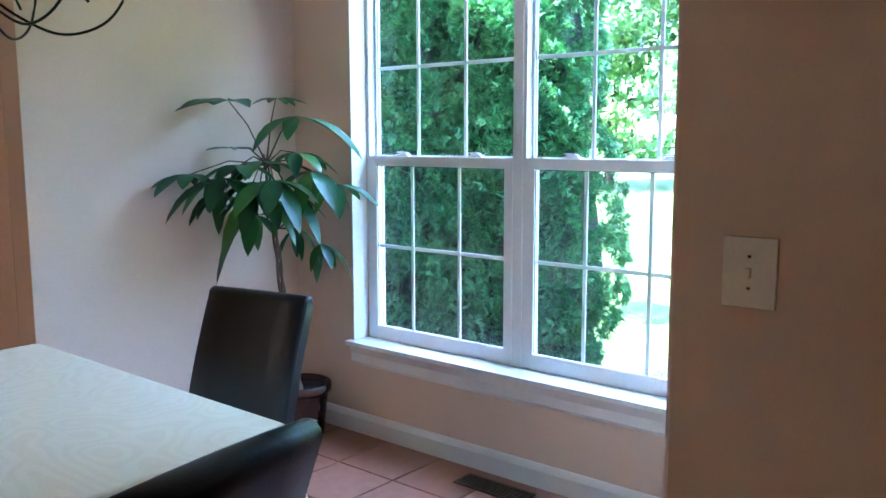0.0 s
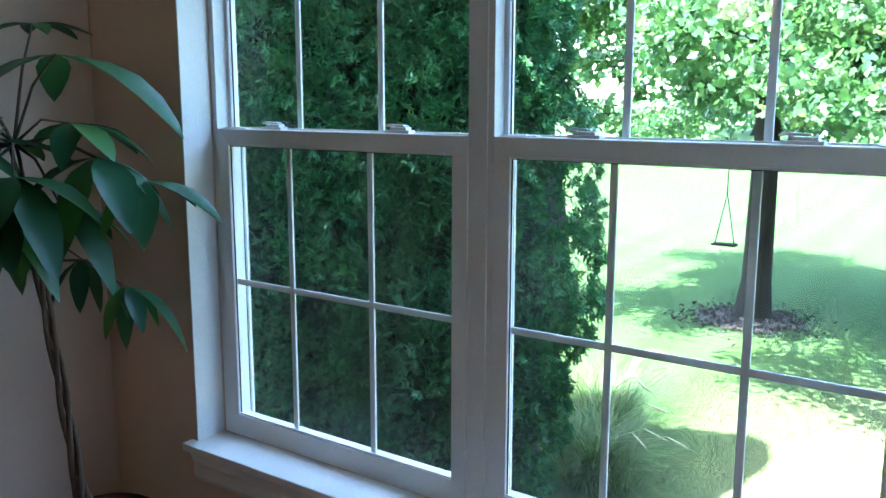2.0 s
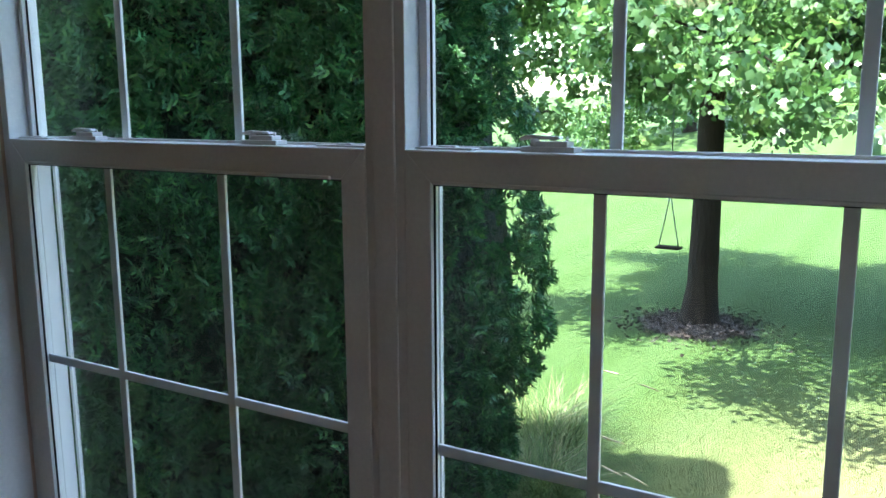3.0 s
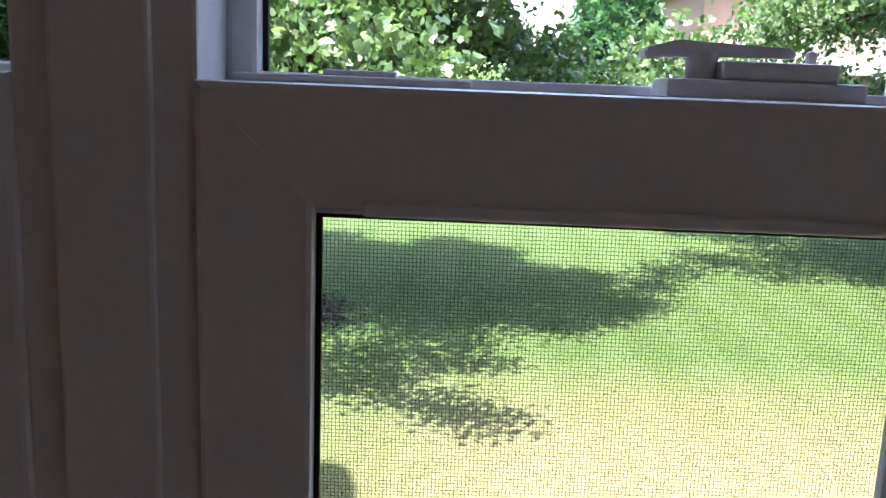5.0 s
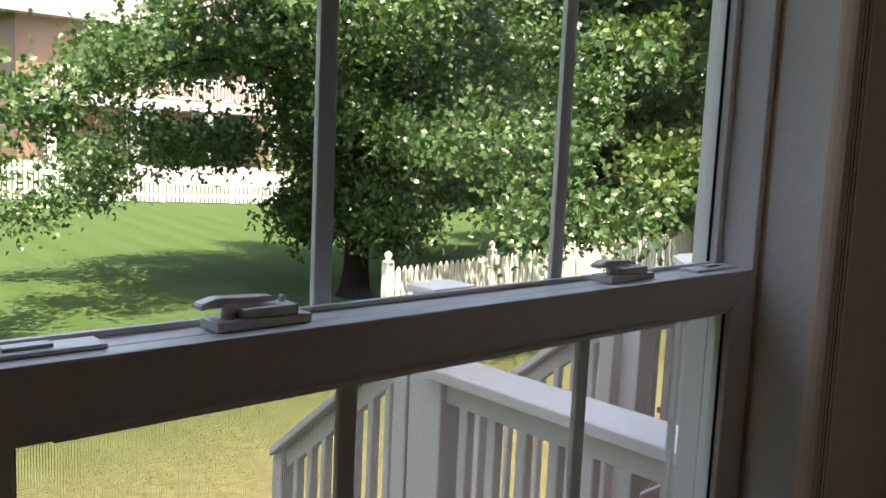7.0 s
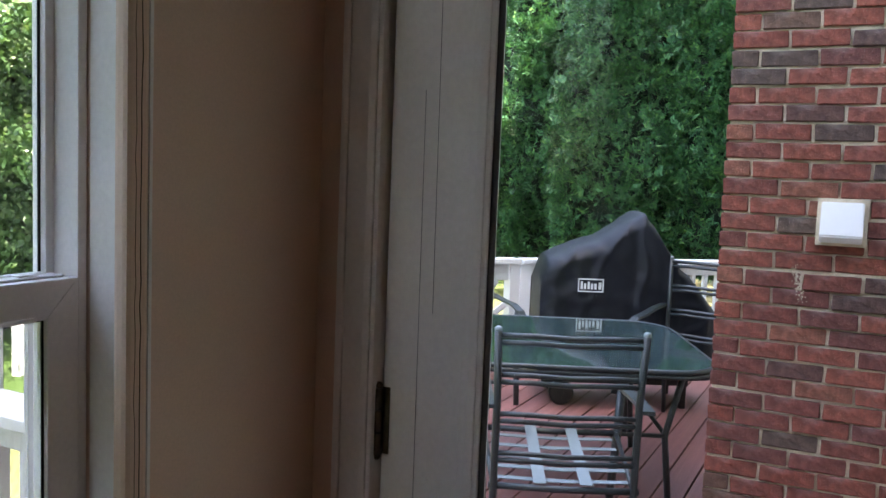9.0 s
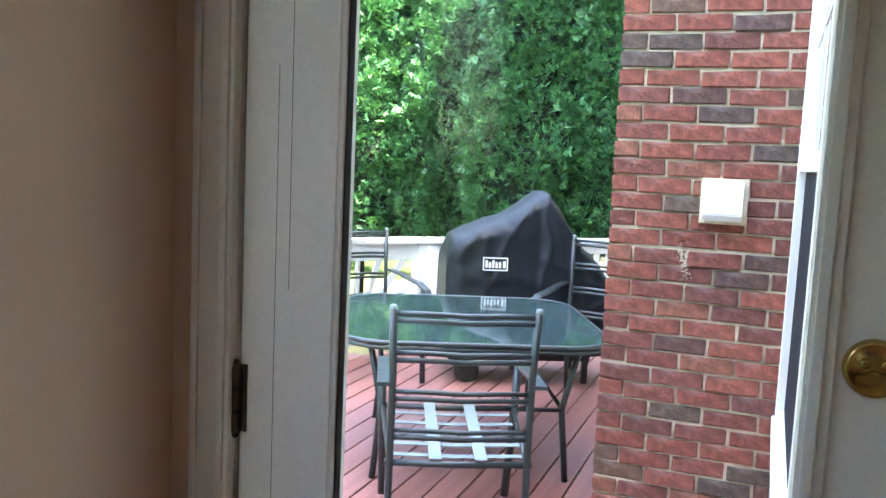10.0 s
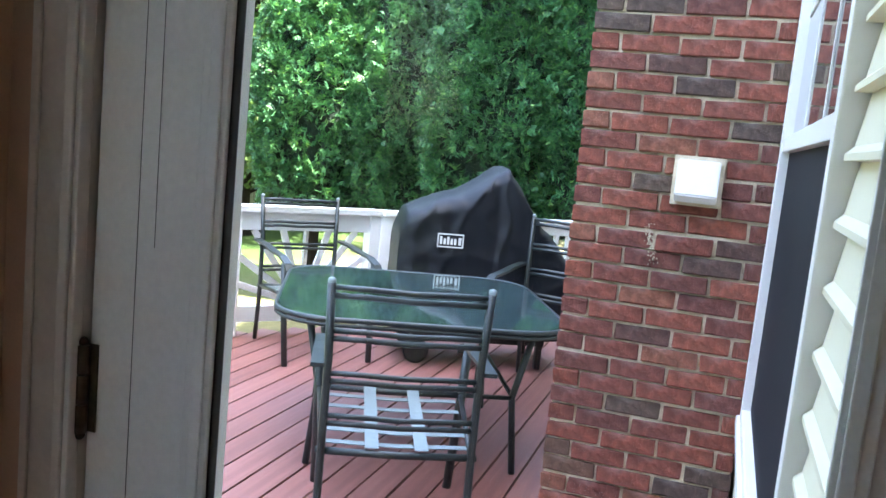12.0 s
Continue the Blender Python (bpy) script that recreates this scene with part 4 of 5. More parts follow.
for x, y in ((-0.42, -0.2), (-0.42, 0.2)):
    bm = bmesh.new()
    spin(bm, [(0.07, -0.025), (0.085, -0.02), (0.085, 0.02), (0.07, 0.025)], 24, GM @ Matrix.Translation((x, y, 0.086)) @ Matrix.Rotation(radians(90), 4, "X"))
    part("wheel", bm, BLACKMETAL, grill)
for x in (-0.42, 0.42):
    for y in (-0.2, 0.2):
        bm = bmesh.new()
        box(bm, x - 0.02, x + 0.02, y - 0.02, y + 0.02, 0.0 if x > 0 else 0.09, 0.6, GM)
        part("leg", bm, BLACKMETAL, grill)
bm = bmesh.new()
box(bm, -0.45, 0.45, -0.22, 0.22, 0.16, 0.2, GM)
part("bottom_shelf", bm, BLACKMETAL, grill)


# ---- plants and trees outside ----
SPRAY = [(0, 0, 0), (-0.05, 0.30, 0.01), (0.05, 0.30, 0.01), (0, 1.0, -0.10)]
SPRAYF = [(0, 2, 3, 1)]
for _y, _l in ((0.10, 0.44), (0.42, 0.40)):
    for _s in (-1, 1):
        _k = len(SPRAY)
        SPRAY += [(_s * 0.02, _y, 0), (_s * 0.03, _y + 0.20, 0), (_s * _l, _y + _l * 0.85, -0.04), (_s * _l * 0.7, _y + _l * 0.35, 0.02)]
        SPRAYF += [(_k, _k + 3, _k + 2, _k + 1)]


def arborvitae(x, y, h, r, count, size, seed, label, group, squash=1.0, frond=(SPRAY, SPRAYF), lift=0.0, open_side=None):
    """A dense columnar evergreen: trunk, near-black core standing in for inner shade, and thousands of flat fronds that
    sweep up and out in lumps.
    """
    rng = np.random.default_rng(seed)
    o = thing("arborvitae", label, "evergreen", Matrix.Translation((x, y, ground_z(x, y))), group=group)
    bm = bmesh.new()
    tube(bm, [(0, 0, 0), (0, 0, h * 0.5), (0, 0, h * 0.95)], [0.09, 0.05, 0.01], 8)
    part("trunk", bm, BARK, o)
    ts = np.linspace(0, 1, 26)
    def rad(t):
        return r * np.clip(np.minimum(0.72 + 1.3 * t, 1.0), 0, 1) * np.clip((1 - t) ** 0.62 * 1.25, 0, 1)
    # solid dark body painted as the shade between the fronds
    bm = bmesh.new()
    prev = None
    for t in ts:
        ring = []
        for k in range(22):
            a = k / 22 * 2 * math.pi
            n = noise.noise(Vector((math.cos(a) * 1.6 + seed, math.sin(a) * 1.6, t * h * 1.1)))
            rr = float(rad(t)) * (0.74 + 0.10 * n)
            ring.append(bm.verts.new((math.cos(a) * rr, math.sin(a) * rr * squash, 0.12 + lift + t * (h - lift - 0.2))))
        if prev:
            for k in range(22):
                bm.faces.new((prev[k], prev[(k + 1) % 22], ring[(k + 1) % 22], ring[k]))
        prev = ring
    part("inner_shade", bm, THUJASHADE, o)
    # fronds grow in tufts: each tuft bulges outwards, and the dark shade core shows in the gap round it
    tufts = count // 26
    ct, ca = rng.random(tufts) ** 0.85, rng.random(tufts) * 2 * np.pi
    if open_side is not None:
        # fuller growth on the side that stands in the open
        ca = np.where(rng.random(tufts) < 0.72, radians(open_side) + rng.normal(0, 0.8, tufts), ca)
    cell = size * 1.15
    lump = np.array([noise.noise(Vector((math.cos(q) * 2.4 * r + seed, math.sin(q) * 2.4 * r, w * h * 0.9))) for q, w in zip(ca, ct)])
    own = rng.uniform(-0.5, 0.5, tufts) * cell
    k = rng.integers(0, tufts, count)
    du, dv = rng.normal(0, 0.5, count) * cell, rng.normal(0, 0.62, count) * cell
    t = np.clip(ct[k] + dv / (h - lift), 0.0, 1.0)
    rr = rad(t) * (0.93 + 0.12 * lump[k]) + own[k] - 0.9 * (du ** 2 + 0.6 * dv ** 2) / cell - 0.25 * cell * rng.random(count)
    a = ca[k] + du / np.maximum(rr, 0.1)
    place = np.stack([np.cos(a) * rr, np.sin(a) * rr * squash, 0.1 + lift + t * (h - lift - 0.15)], 1)
    out = np.stack([np.cos(a), np.sin(a), np.zeros(count)], 1)
    side = np.stack([-np.sin(a), np.cos(a), np.zeros(count)], 1)
    d = out * 0.75 + side * (du / cell * 0.9)[:, None] + np.array([0, 0, 1.0]) * (0.45 + 0.7 * dv / cell)[:, None] + rng.normal(size=(count, 3)) * 0.28
    right, ahead = frame_of(d, rng, 0.6)
    scatter("foliage", *frond, place, right, ahead, size * rng.uniform(0.6, 1.25, count), THUJA, o)
    return o


for x, y, h, r, n, s, sd in ((-1.95, 2.75, 6.4, 0.96, 44000, 0.075, 11), (-2.75, 2.05, 6.0, 0.95, 38000, 0.075, 12), (-3.7, 2.9, 6.2, 1.0, 6000, 0.14, 13)):
    arborvitae(x, y, h, r, n, s, sd, "tall dense green arborvitae outside the window", "arborvitae by the house", open_side=-60)
for k in range(7):
    arborvitae(12.2 + 0.25 * math.sin(k * 2.1), 5.05 - k * 1.40, 7.4 + 0.5 * math.sin(k * 1.7), 1.25, 16500, 0.135, 30 + k, "tall green arborvitae in a screening row beyond the deck", "arborvitae hedge", lift=1.35, open_side=195)

arborvitae(5.5, 30.0, 7.5, 1.8, 7000, 0.45, 61, "broad dark evergreen on the rise beside the neighbouring house", "")

LEAF5 = [(0, 0, 0), (0.10, 0.30, 0.02), (0.42, 0.34, -0.06), (0.20, 0.55, 0.02), (0.34, 0.80, -0.05), (0, 1.0, -0.12), (-0.34, 0.80, -0.05), (-0.20, 0.55, 0.02), (-0.42, 0.34, -0.06), (-0.10, 0.30, 0.02)]
LEAF6 = [(0, 0, 0), (0.42, 0.30, -0.06), (0.14, 0.48, 0.02), (0.30, 0.74, -0.05), (0, 1.0, -0.12), (-0.30, 0.74, -0.05), (-0.14, 0.48, 0.02), (-0.42, 0.30, -0.06)]
LEAF6F = [(0, 1, 2, 6, 7), (2, 3, 4, 5, 6)]
LEAF5F = [(0, 1, 9), (1, 2, 3), (9, 7, 8), (1, 3, 7, 9), (3, 4, 5), (7, 5, 6), (3, 5, 7)]
LEAF4 = [(0, 0, 0), (0.35, 0.45, 0.05), (0, 1, -0.1), (-0.35, 0.5, 0.03)]


def broad_tree(name, x, y, h, spread, low, trunk_r, leaves, size, seed, label, material=OAKLEAF, shape=LEAF6, faces=LEAF6F, group="", limbs=15, droop=0.5, skirt=0):
    """A leafy tree: flared trunk, limbs that branch twice, and leaves in ragged clumps round the twigs."""
    rng = np.random.default_rng(seed)
    g = ground_z(x, y)
    o = thing(name, label, "tree", Matrix.Translation((x, y, g)), group=group)
    bm = bmesh.new()
    tube(bm, [(0, 0, -0.1), (0, 0, 0.12), (0.02, 0, 0.5), (0.04, 0.02, h * 0.35), (0, 0, h * 0.65), (0, 0, h * 0.93)], [trunk_r * 1.9, trunk_r * 1.35, trunk_r * 1.05, trunk_r * 0.8, trunk_r * 0.45, 0.03], 14)
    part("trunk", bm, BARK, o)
    twigs = []
    bm = bmesh.new()
    for i in range(limbs + skirt):
        f = min(1.0, i / (limbs - 1))
        z = low + (h * 0.9 - low) * f
        a = i * 2.4 + rng.uniform(-0.3, 0.3)
        L = spread * (1.0 - 0.75 * f ** 1.4) * rng.uniform(0.85, 1.1)
        rise = -droop * (1 - f) + 0.5 * f
        if i >= limbs:
            # short drooping shoots low on the trunk
            f, z, L, rise = 0.0, low * rng.uniform(0.8, 1.25), spread * rng.uniform(0.17, 0.23), -1.0
        p0 = Vector((0, 0, z))
        d = Vector((math.cos(a), math.sin(a), 0))
        pts = [p0 + d * L * q + Vector((0, 0, rise * L * 0.5 * q * q + 0.10 * L * math.sin(q * 3.1))) for q in (0, 0.25, 0.5, 0.75, 1.0)]
        tube(bm, pts, [trunk_r * 0.26 * (1 - 0.6 * f), trunk_r * 0.2, trunk_r * 0.13, trunk_r * 0.07, 0.006], 6)
        for k in range(9):
            q = 0.06 + 0.94 * k / 8
            b = pts[0].lerp(pts[4], q) + Vector((0, 0, rise * L * 0.5 * (q * q - q) + 0.10 * L * math.sin(q * 3.1)))
            sd = d.cross(Vector((0, 0, 1))) * (1 if k % 2 else -1)
            e = b + (sd * rng.uniform(0.5, 0.9) + d * rng.uniform(0.2, 0.6)) * L * 0.36 * (1.15 - 0.5 * q) + Vector((0, 0, rng.uniform(-0.28, 0.2) * L * 0.4))
            tube(bm, [b, b.lerp(e, 0.5) + Vector((0, 0, 0.04 * L)), e], [trunk_r * 0.09, trunk_r * 0.05, 0.004], 5)
            twigs.append((b, e))
        twigs.append((pts[2], pts[4]))
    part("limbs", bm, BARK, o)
    tw = np.array([[*b, *e] for b, e in twigs])
    k = rng.integers(0, len(tw), leaves)
    q = rng.random(leaves) ** 0.7
    base = tw[k, :3] * (1 - q[:, None]) + tw[k, 3:] * q[:, None]
    clump = rng.normal(size=(len(tw), 3)) * spread * 0.035
    base = base + clump[k] + rng.normal(size=(leaves, 3)) * np.array([0.058, 0.058, 0.04]) * spread
    d = rng.normal(size=(leaves, 3)) * 0.8 + np.array([0, 0, -0.35])
    right, ahead = frame_of(d, rng)
    scatter("crown", shape, faces, base, right, ahead, size * rng.uniform(0.6, 1.3, leaves), material, o)
    return o


broad_tree("oak_tree", -1.70, 8.95, 8.8, 3.7, 2.75, 0.17, 125000, 0.098, 5, "leafy oak in the lawn with a mulched foot", limbs=20, droop=0.3)
broad_tree("oak_tree", 8.7, 11.3, 10.5, 5.2, 2.0, 0.21, 140000, 0.118, 6, "large leafy oak with low drooping branches", limbs=22, droop=0.36, skirt=3)
broad_tree("oak_tree", 16.2, 12.4, 9.5, 4.4, 1.3, 0.2, 36000, 0.2, 7, "leafy oak beyond the picket fence", limbs=16, droop=0.6)
broad_tree("leafy_tree", 17.4, 9.6, 10.0, 4.2, 0.9, 0.18, 24000, 0.2, 8, "sunlit leafy tree beyond the arborvitae hedge", FARLEAF, LEAF4, [(0, 1, 2, 3)], limbs=20, droop=0.4)
for i, (x, y, h, s) in enumerate(((-16, 30, 12, 6), (-9, 36, 13, 6.5), (-4, 60, 12, 6.5), (24, 26, 13, 7), (30, 18, 12, 6.5), (36, 30, 14, 8), (22, 40, 14, 8), (14, 62, 13, 7), (-24, 22, 12, 6.5), (33, 8, 13, 7), (25, -2, 13, 7), (24, 6, 11, 6))):
    broad_tree("far_tree", x, y, h, s, 1.4, 0.2, 9000, 0.42, 50 + i, "leafy tree at the back of the neighbouring gardens", FARLEAF, LEAF4, [(0, 1, 2, 3)], "trees at the back", 14, 0.3)

bm = bmesh.new()
_rng = np.random.default_rng(4)
_r = [[bm.verts.new((-1.72 + math.cos(k / 28 * 2 * math.pi) * q * (1 + 0.2 * math.sin(1.9 * k) * (q > 0.5)), 8.9 + math.sin(k / 28 * 2 * math.pi) * q, ground_z(0, 8.9) + z)) for k in range(28)] for q, z in ((0.15, 0.07), (0.4, 0.045), (0.62, 0.004))]
for r0, r1 in zip(_r, _r[1:]):
    for k in range(28):
        bm.faces.new((r0[k], r0[(k + 1) % 28], r1[(k + 1) % 28], r1[k]))
mulch = part("mulch_bed", bm, MULCH)
tagged(mulch, "round bed of dark bark mulch under the oak", "mulch", kind="stuff")
_n = 3500
_a, _q = _rng.random(_n) * 2 * np.pi, np.abs(_rng.normal(0.3, 0.34, _n))
_pl = np.stack([-1.72 + np.cos(_a) * _q, 8.9 + np.sin(_a) * _q, ground_z(0, 8.9) + np.maximum(0.008, 0.085 - 0.11 * _q)], 1)
_ri, _ah = frame_of(_rng.normal(size=(_n, 3)) * [1, 1, 0.35], _rng)
scatter("bark_chips", LEAF4, [(0, 1, 2, 3)], _pl, _ri, _ah, _rng.uniform(0.025, 0.06, _n), MULCH, mulch, "stuff")

swing = thing("tree_swing", "small wooden board swing hanging from the oak", "swing")
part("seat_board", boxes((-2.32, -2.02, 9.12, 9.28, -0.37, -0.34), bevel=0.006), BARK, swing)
for x in (-2.29, -2.05):
    bm = bmesh.new()
    tube(bm, [(x, 9.2, -0.34), (-2.17, 9.2, 0.3), (-2.17, 9.2, 1.35)], 0.008, 6)
    part("rope", bm, STRAP, swing)


def grass_clump(x, y, n, h, seed):
    """Arching blades from one foot, with a few pale plumes."""
    rng = np.random.default_rng(seed)
    o = thing("fountain_grass", "arching clump of ornamental grass with pale plumes", "ornamental grass", Matrix.Translation((x, y, ground_z(x, y))))
    V, F = [], []
    for i in range(n):
        a = rng.random() * 2 * math.pi
        L = h * rng.uniform(0.6, 1.15)
        lean = rng.uniform(0.45, 1.25)
        w = rng.uniform(0.003, 0.006)
        sx, sy = -math.sin(a) * w, math.cos(a) * w
        b = len(V)
        x0, y0 = rng.normal(0, 0.09, 2)
        for t in (0, 0.35, 0.7, 1.0):
            rr, zz = lean * L * t ** 1.6 * 0.9, L * (t - 0.55 * lean * t * t)
            k = 1 - t * 0.9
            V += [(x0 + math.cos(a) * rr - sx * k, y0 + math.sin(a) * rr - sy * k, zz), (x0 + math.cos(a) * rr + sx * k, y0 + math.sin(a) * rr + sy * k, zz)]
        for s in range(3):
            F.append((b + 2 * s, b + 2 * s + 1, b + 2 * s + 3, b + 2 * s + 2))
    f = np.array(F)
    ob = new("blades", mesh_np("blades", np.array(V), f.ravel(), np.full(len(f), 4), STRAW))
    ob.parent = o
    for i in range(5):
        a = rng.uniform(-1.5, 1.9)
        c = Vector((math.cos(a) * h * 0.62 * rng.uniform(0.7, 1.2), math.sin(a) * h * 0.5, h * rng.uniform(0.62, 0.85)))
        bm = bmesh.new()
        e = c + Vector((math.cos(a), math.sin(a), -0.35)) * 0.16
        tube(bm, [(c.x * 0.25, c.y * 0.25, c.z * 0.7), c, c.lerp(e, 0.3), c.lerp(e, 0.7), e], [0.001, 0.0012, 0.006, 0.0055, 0.001], 6)
        part("plume", bm, PLUME, o)


grass_clump(-1.32, 3.62, 1500, 0.72, 8)
grass_clump(-1.60, 4.35, 1200, 0.85, 9)


def lawn_blades():
    rng = np.random.default_rng(21)
    n = 90000
    y = 2.2 + rng.random(n) ** 1.5 * 9.0
    x = -1.5 + rng.random(n) * 9.0
    z = np.array([ground_z(a, b) for a, b in zip(x, y)])
    d = rng.normal(size=(n, 3)) * 0.55 + np.array([0, 0, 1.0])
    right, ahead = frame_of(d, rng)
    ob = scatter("grass", [(-0.07, 0, 0), (0.07, 0, 0), (0, 1, 0.15)], [(0, 1, 2)], np.stack([x, y, z], 1), right, ahead, rng.uniform(0.016, 0.036, n), BLADE, None, "stuff")
    tagged(ob, "short mown blades of lawn grass", "grass")


lawn_blades()


# ---- neighbouring garden ----
def picket_fence(name, p, q, h, label, gap=0.13, group="picket fences"):
    p, q = Vector(p), Vector(q)
    L = (q - p).length
    ang = math.atan2(q.y - p.y, q.x - p.x)
    o = thing(name, label, "fence", group=group)
    bm = bmesh.new()
    w = 0.045
    vs = [(-w, 0), (w, 0), (w, h - 0.07), (0, h), (-w, h - 0.07)]
    a = [bm.verts.new((x, -0.01, z)) for x, z in vs]
    b = [bm.verts.new((x, 0.01, z)) for x, z in vs]
    bm.faces.new(a)
    bm.faces.new(b[::-1])
    for i in range(5):
        j = (i + 1) % 5
        bm.faces.new((a[i], b[i], b[j], a[j]))
    me = mesh_of("picket", bm, WHITEWOOD)
    n = int(L / gap)
    for k in range(n + 1):
        c = p.lerp(q, k / n)
        z = ground_z(c.x, c.y)
        piece("picket", me, o, c.x, c.y, z + 0.03, ang)
    for hz in (0.25, h - 0.25):
        bm = bmesh.new()
        s = 8
        for k in range(s):
            c, e = p.lerp(q, k / s), p.lerp(q, (k + 1) / s)
            bar(bm, (c.x, c.y + 0.03, ground_z(c.x, c.y) + hz), (e.x, e.y + 0.03, ground_z(e.x, e.y) + hz), 0.03, 0.07)
        part("rail", bm, WHITEWOOD, o)
    for k in range(int(L / 2.4) + 1):
        c = p.lerp(q, min(1, k * 2.4 / L))
        bm = bmesh.new()
        z = ground_z(c.x, c.y)
        box(bm, c.x - 0.06, c.x + 0.06, c.y + 0.03, c.y + 0.15, z, z + h + 0.08)
        spin(bm, [(0.08, 0), (0.08, 0.02), (0.03, 0.05), (0.055, 0.09), (0.05, 0.13), (0.01, 0.16)], 10, Matrix.Translation((c.x, c.y + 0.09, z + h + 0.08)))
        part("post", bm, WHITEWOOD, o)
    return o


picket_fence("picket_fence", (7.1, 8.3), (22.4, 10.6), 1.0, "white picket fence along the side of the lawn")
picket_fence("picket_fence", (6.7, 25.5), (18.0, 25.2), 1.15, "white picket fence in front of the neighbouring house", 0.14)
picket_fence("picket_fence", (6.7, 25.5), (6.5, 34.0), 1.15, "white picket fence beside the neighbouring house", 0.14)

house = thing("neighbour_house", "tan brick house with white porch columns and balcony beyond the lawn", "house")
HX, HY = 12.1, 31.0
HZ = ground_z(HX, HY) - 0.3
part("wall", boxes((HX - 2.7, HX + 9, HY + 2.4, HY + 10, HZ, HZ + 6.2)), TANWALL, house)
bm = bmesh.new()
for z0, o0, z1, o1 in ((6.2, 0.6, 9.0, -3.0),):
    a = [bm.verts.new(v) for v in ((HX - 2.7 - o0, HY + 2.4 - o0, HZ + z0), (HX + 9 + o0, HY + 2.4 - o0, HZ + z0), (HX + 9 + o0, HY + 10 + o0, HZ + z0), (HX - 2.7 - o0, HY + 10 + o0, HZ + z0))]
    b = [bm.verts.new(v) for v in ((HX - 1.2, HY + 6.2, HZ + z1), (HX + 6, HY + 6.2, HZ + z1))]
    bm.faces.new((a[0], a[1], b[1], b[0]))
    bm.faces.new((a[1], a[2], b[1]))
    bm.faces.new((a[2], a[3], b[0], b[1]))
    bm.faces.new((a[3], a[0], b[0]))
    bm.faces.new(a[::-1])
part("roof", bm, ROOFING, house)
part("porch_deck", boxes((HX - 2.6, HX + 7, HY - 0.2, HY + 2.4, HZ, HZ + 0.75)), WHITEWOOD, house)
part("porch_beam", boxes((HX - 2.4, HX + 6.8, HY, HY + 2.4, HZ + 3.0, HZ + 3.35)), WHITEWOOD, house)
for k in range(4):
    part("column", boxes((HX - 2.3 + k * 3.0, HX - 2.06 + k * 3.0, HY + 0.05, HY + 0.29, HZ + 0.75, HZ + 3.0)), WHITEWOOD, house)
bal = part("balcony_rail", boxes((HX - 2.4, HX + 6.8, HY, HY + 0.07, HZ + 4.15, HZ + 4.25), (HX - 2.4, HX + 6.8, HY, HY + 0.07, HZ + 3.42, HZ + 3.5)), WHITEWOOD, house)
bm = bmesh.new()
box(bm, 0, 0.05, 0, 0.05, 0, 0.65)
BALU = mesh_of("baluster", bm, WHITEWOOD)
for k in range(60):
    piece("baluster", BALU, bal, HX - 2.36 + k * 0.155, HY + 0.01, HZ + 3.5)
for x, w, z0, z1 in ((HX - 1.7, 0.95, 0.8, 2.85), (HX + 1.4, 1.3, 1.5, 2.9), (HX + 4.2, 1.3, 1.5, 2.9), (HX + 0.0, 1.2, 4.2, 5.6), (HX + 4.2, 1.2, 4.2, 5.6), (HX + 6.6, 1.0, 4.2, 5.6)):
    wf = part("window", boxes((x - 0.08, x + w + 0.08, HY + 2.34, HY + 2.40, HZ + z0 - 0.08, HZ + z1 + 0.08)), WHITEWOOD, house)
    part("pane", boxes((x, x + w, HY + 2.32, HY + 2.335, HZ + z0, HZ + z1)), SCREENDARK, wf)


post = thing("utility_post", "squat dark green utility post on the far lawn", "utility post", Matrix.Translation((-1.38, 28.1, ground_z(-1.38, 28.1))))
bm = bmesh.new()
spin(bm, [(0.26, -0.1), (0.26, 0.82), (0.22, 0.9), (0.1, 0.95)], 20)
part("body", bm, POSTGREEN, post)
marker = thing("utility_marker", "small white utility box on the far lawn", "utility box", Matrix.Translation((0.0, 26.4, ground_z(0, 26.4))) @ Matrix.Rotation(0.12, 4, "Y"))
part("body", boxes((-0.19, 0.19, -0.15, 0.15, -0.1, 0.78), bevel=0.03), WHITEWOOD, marker)

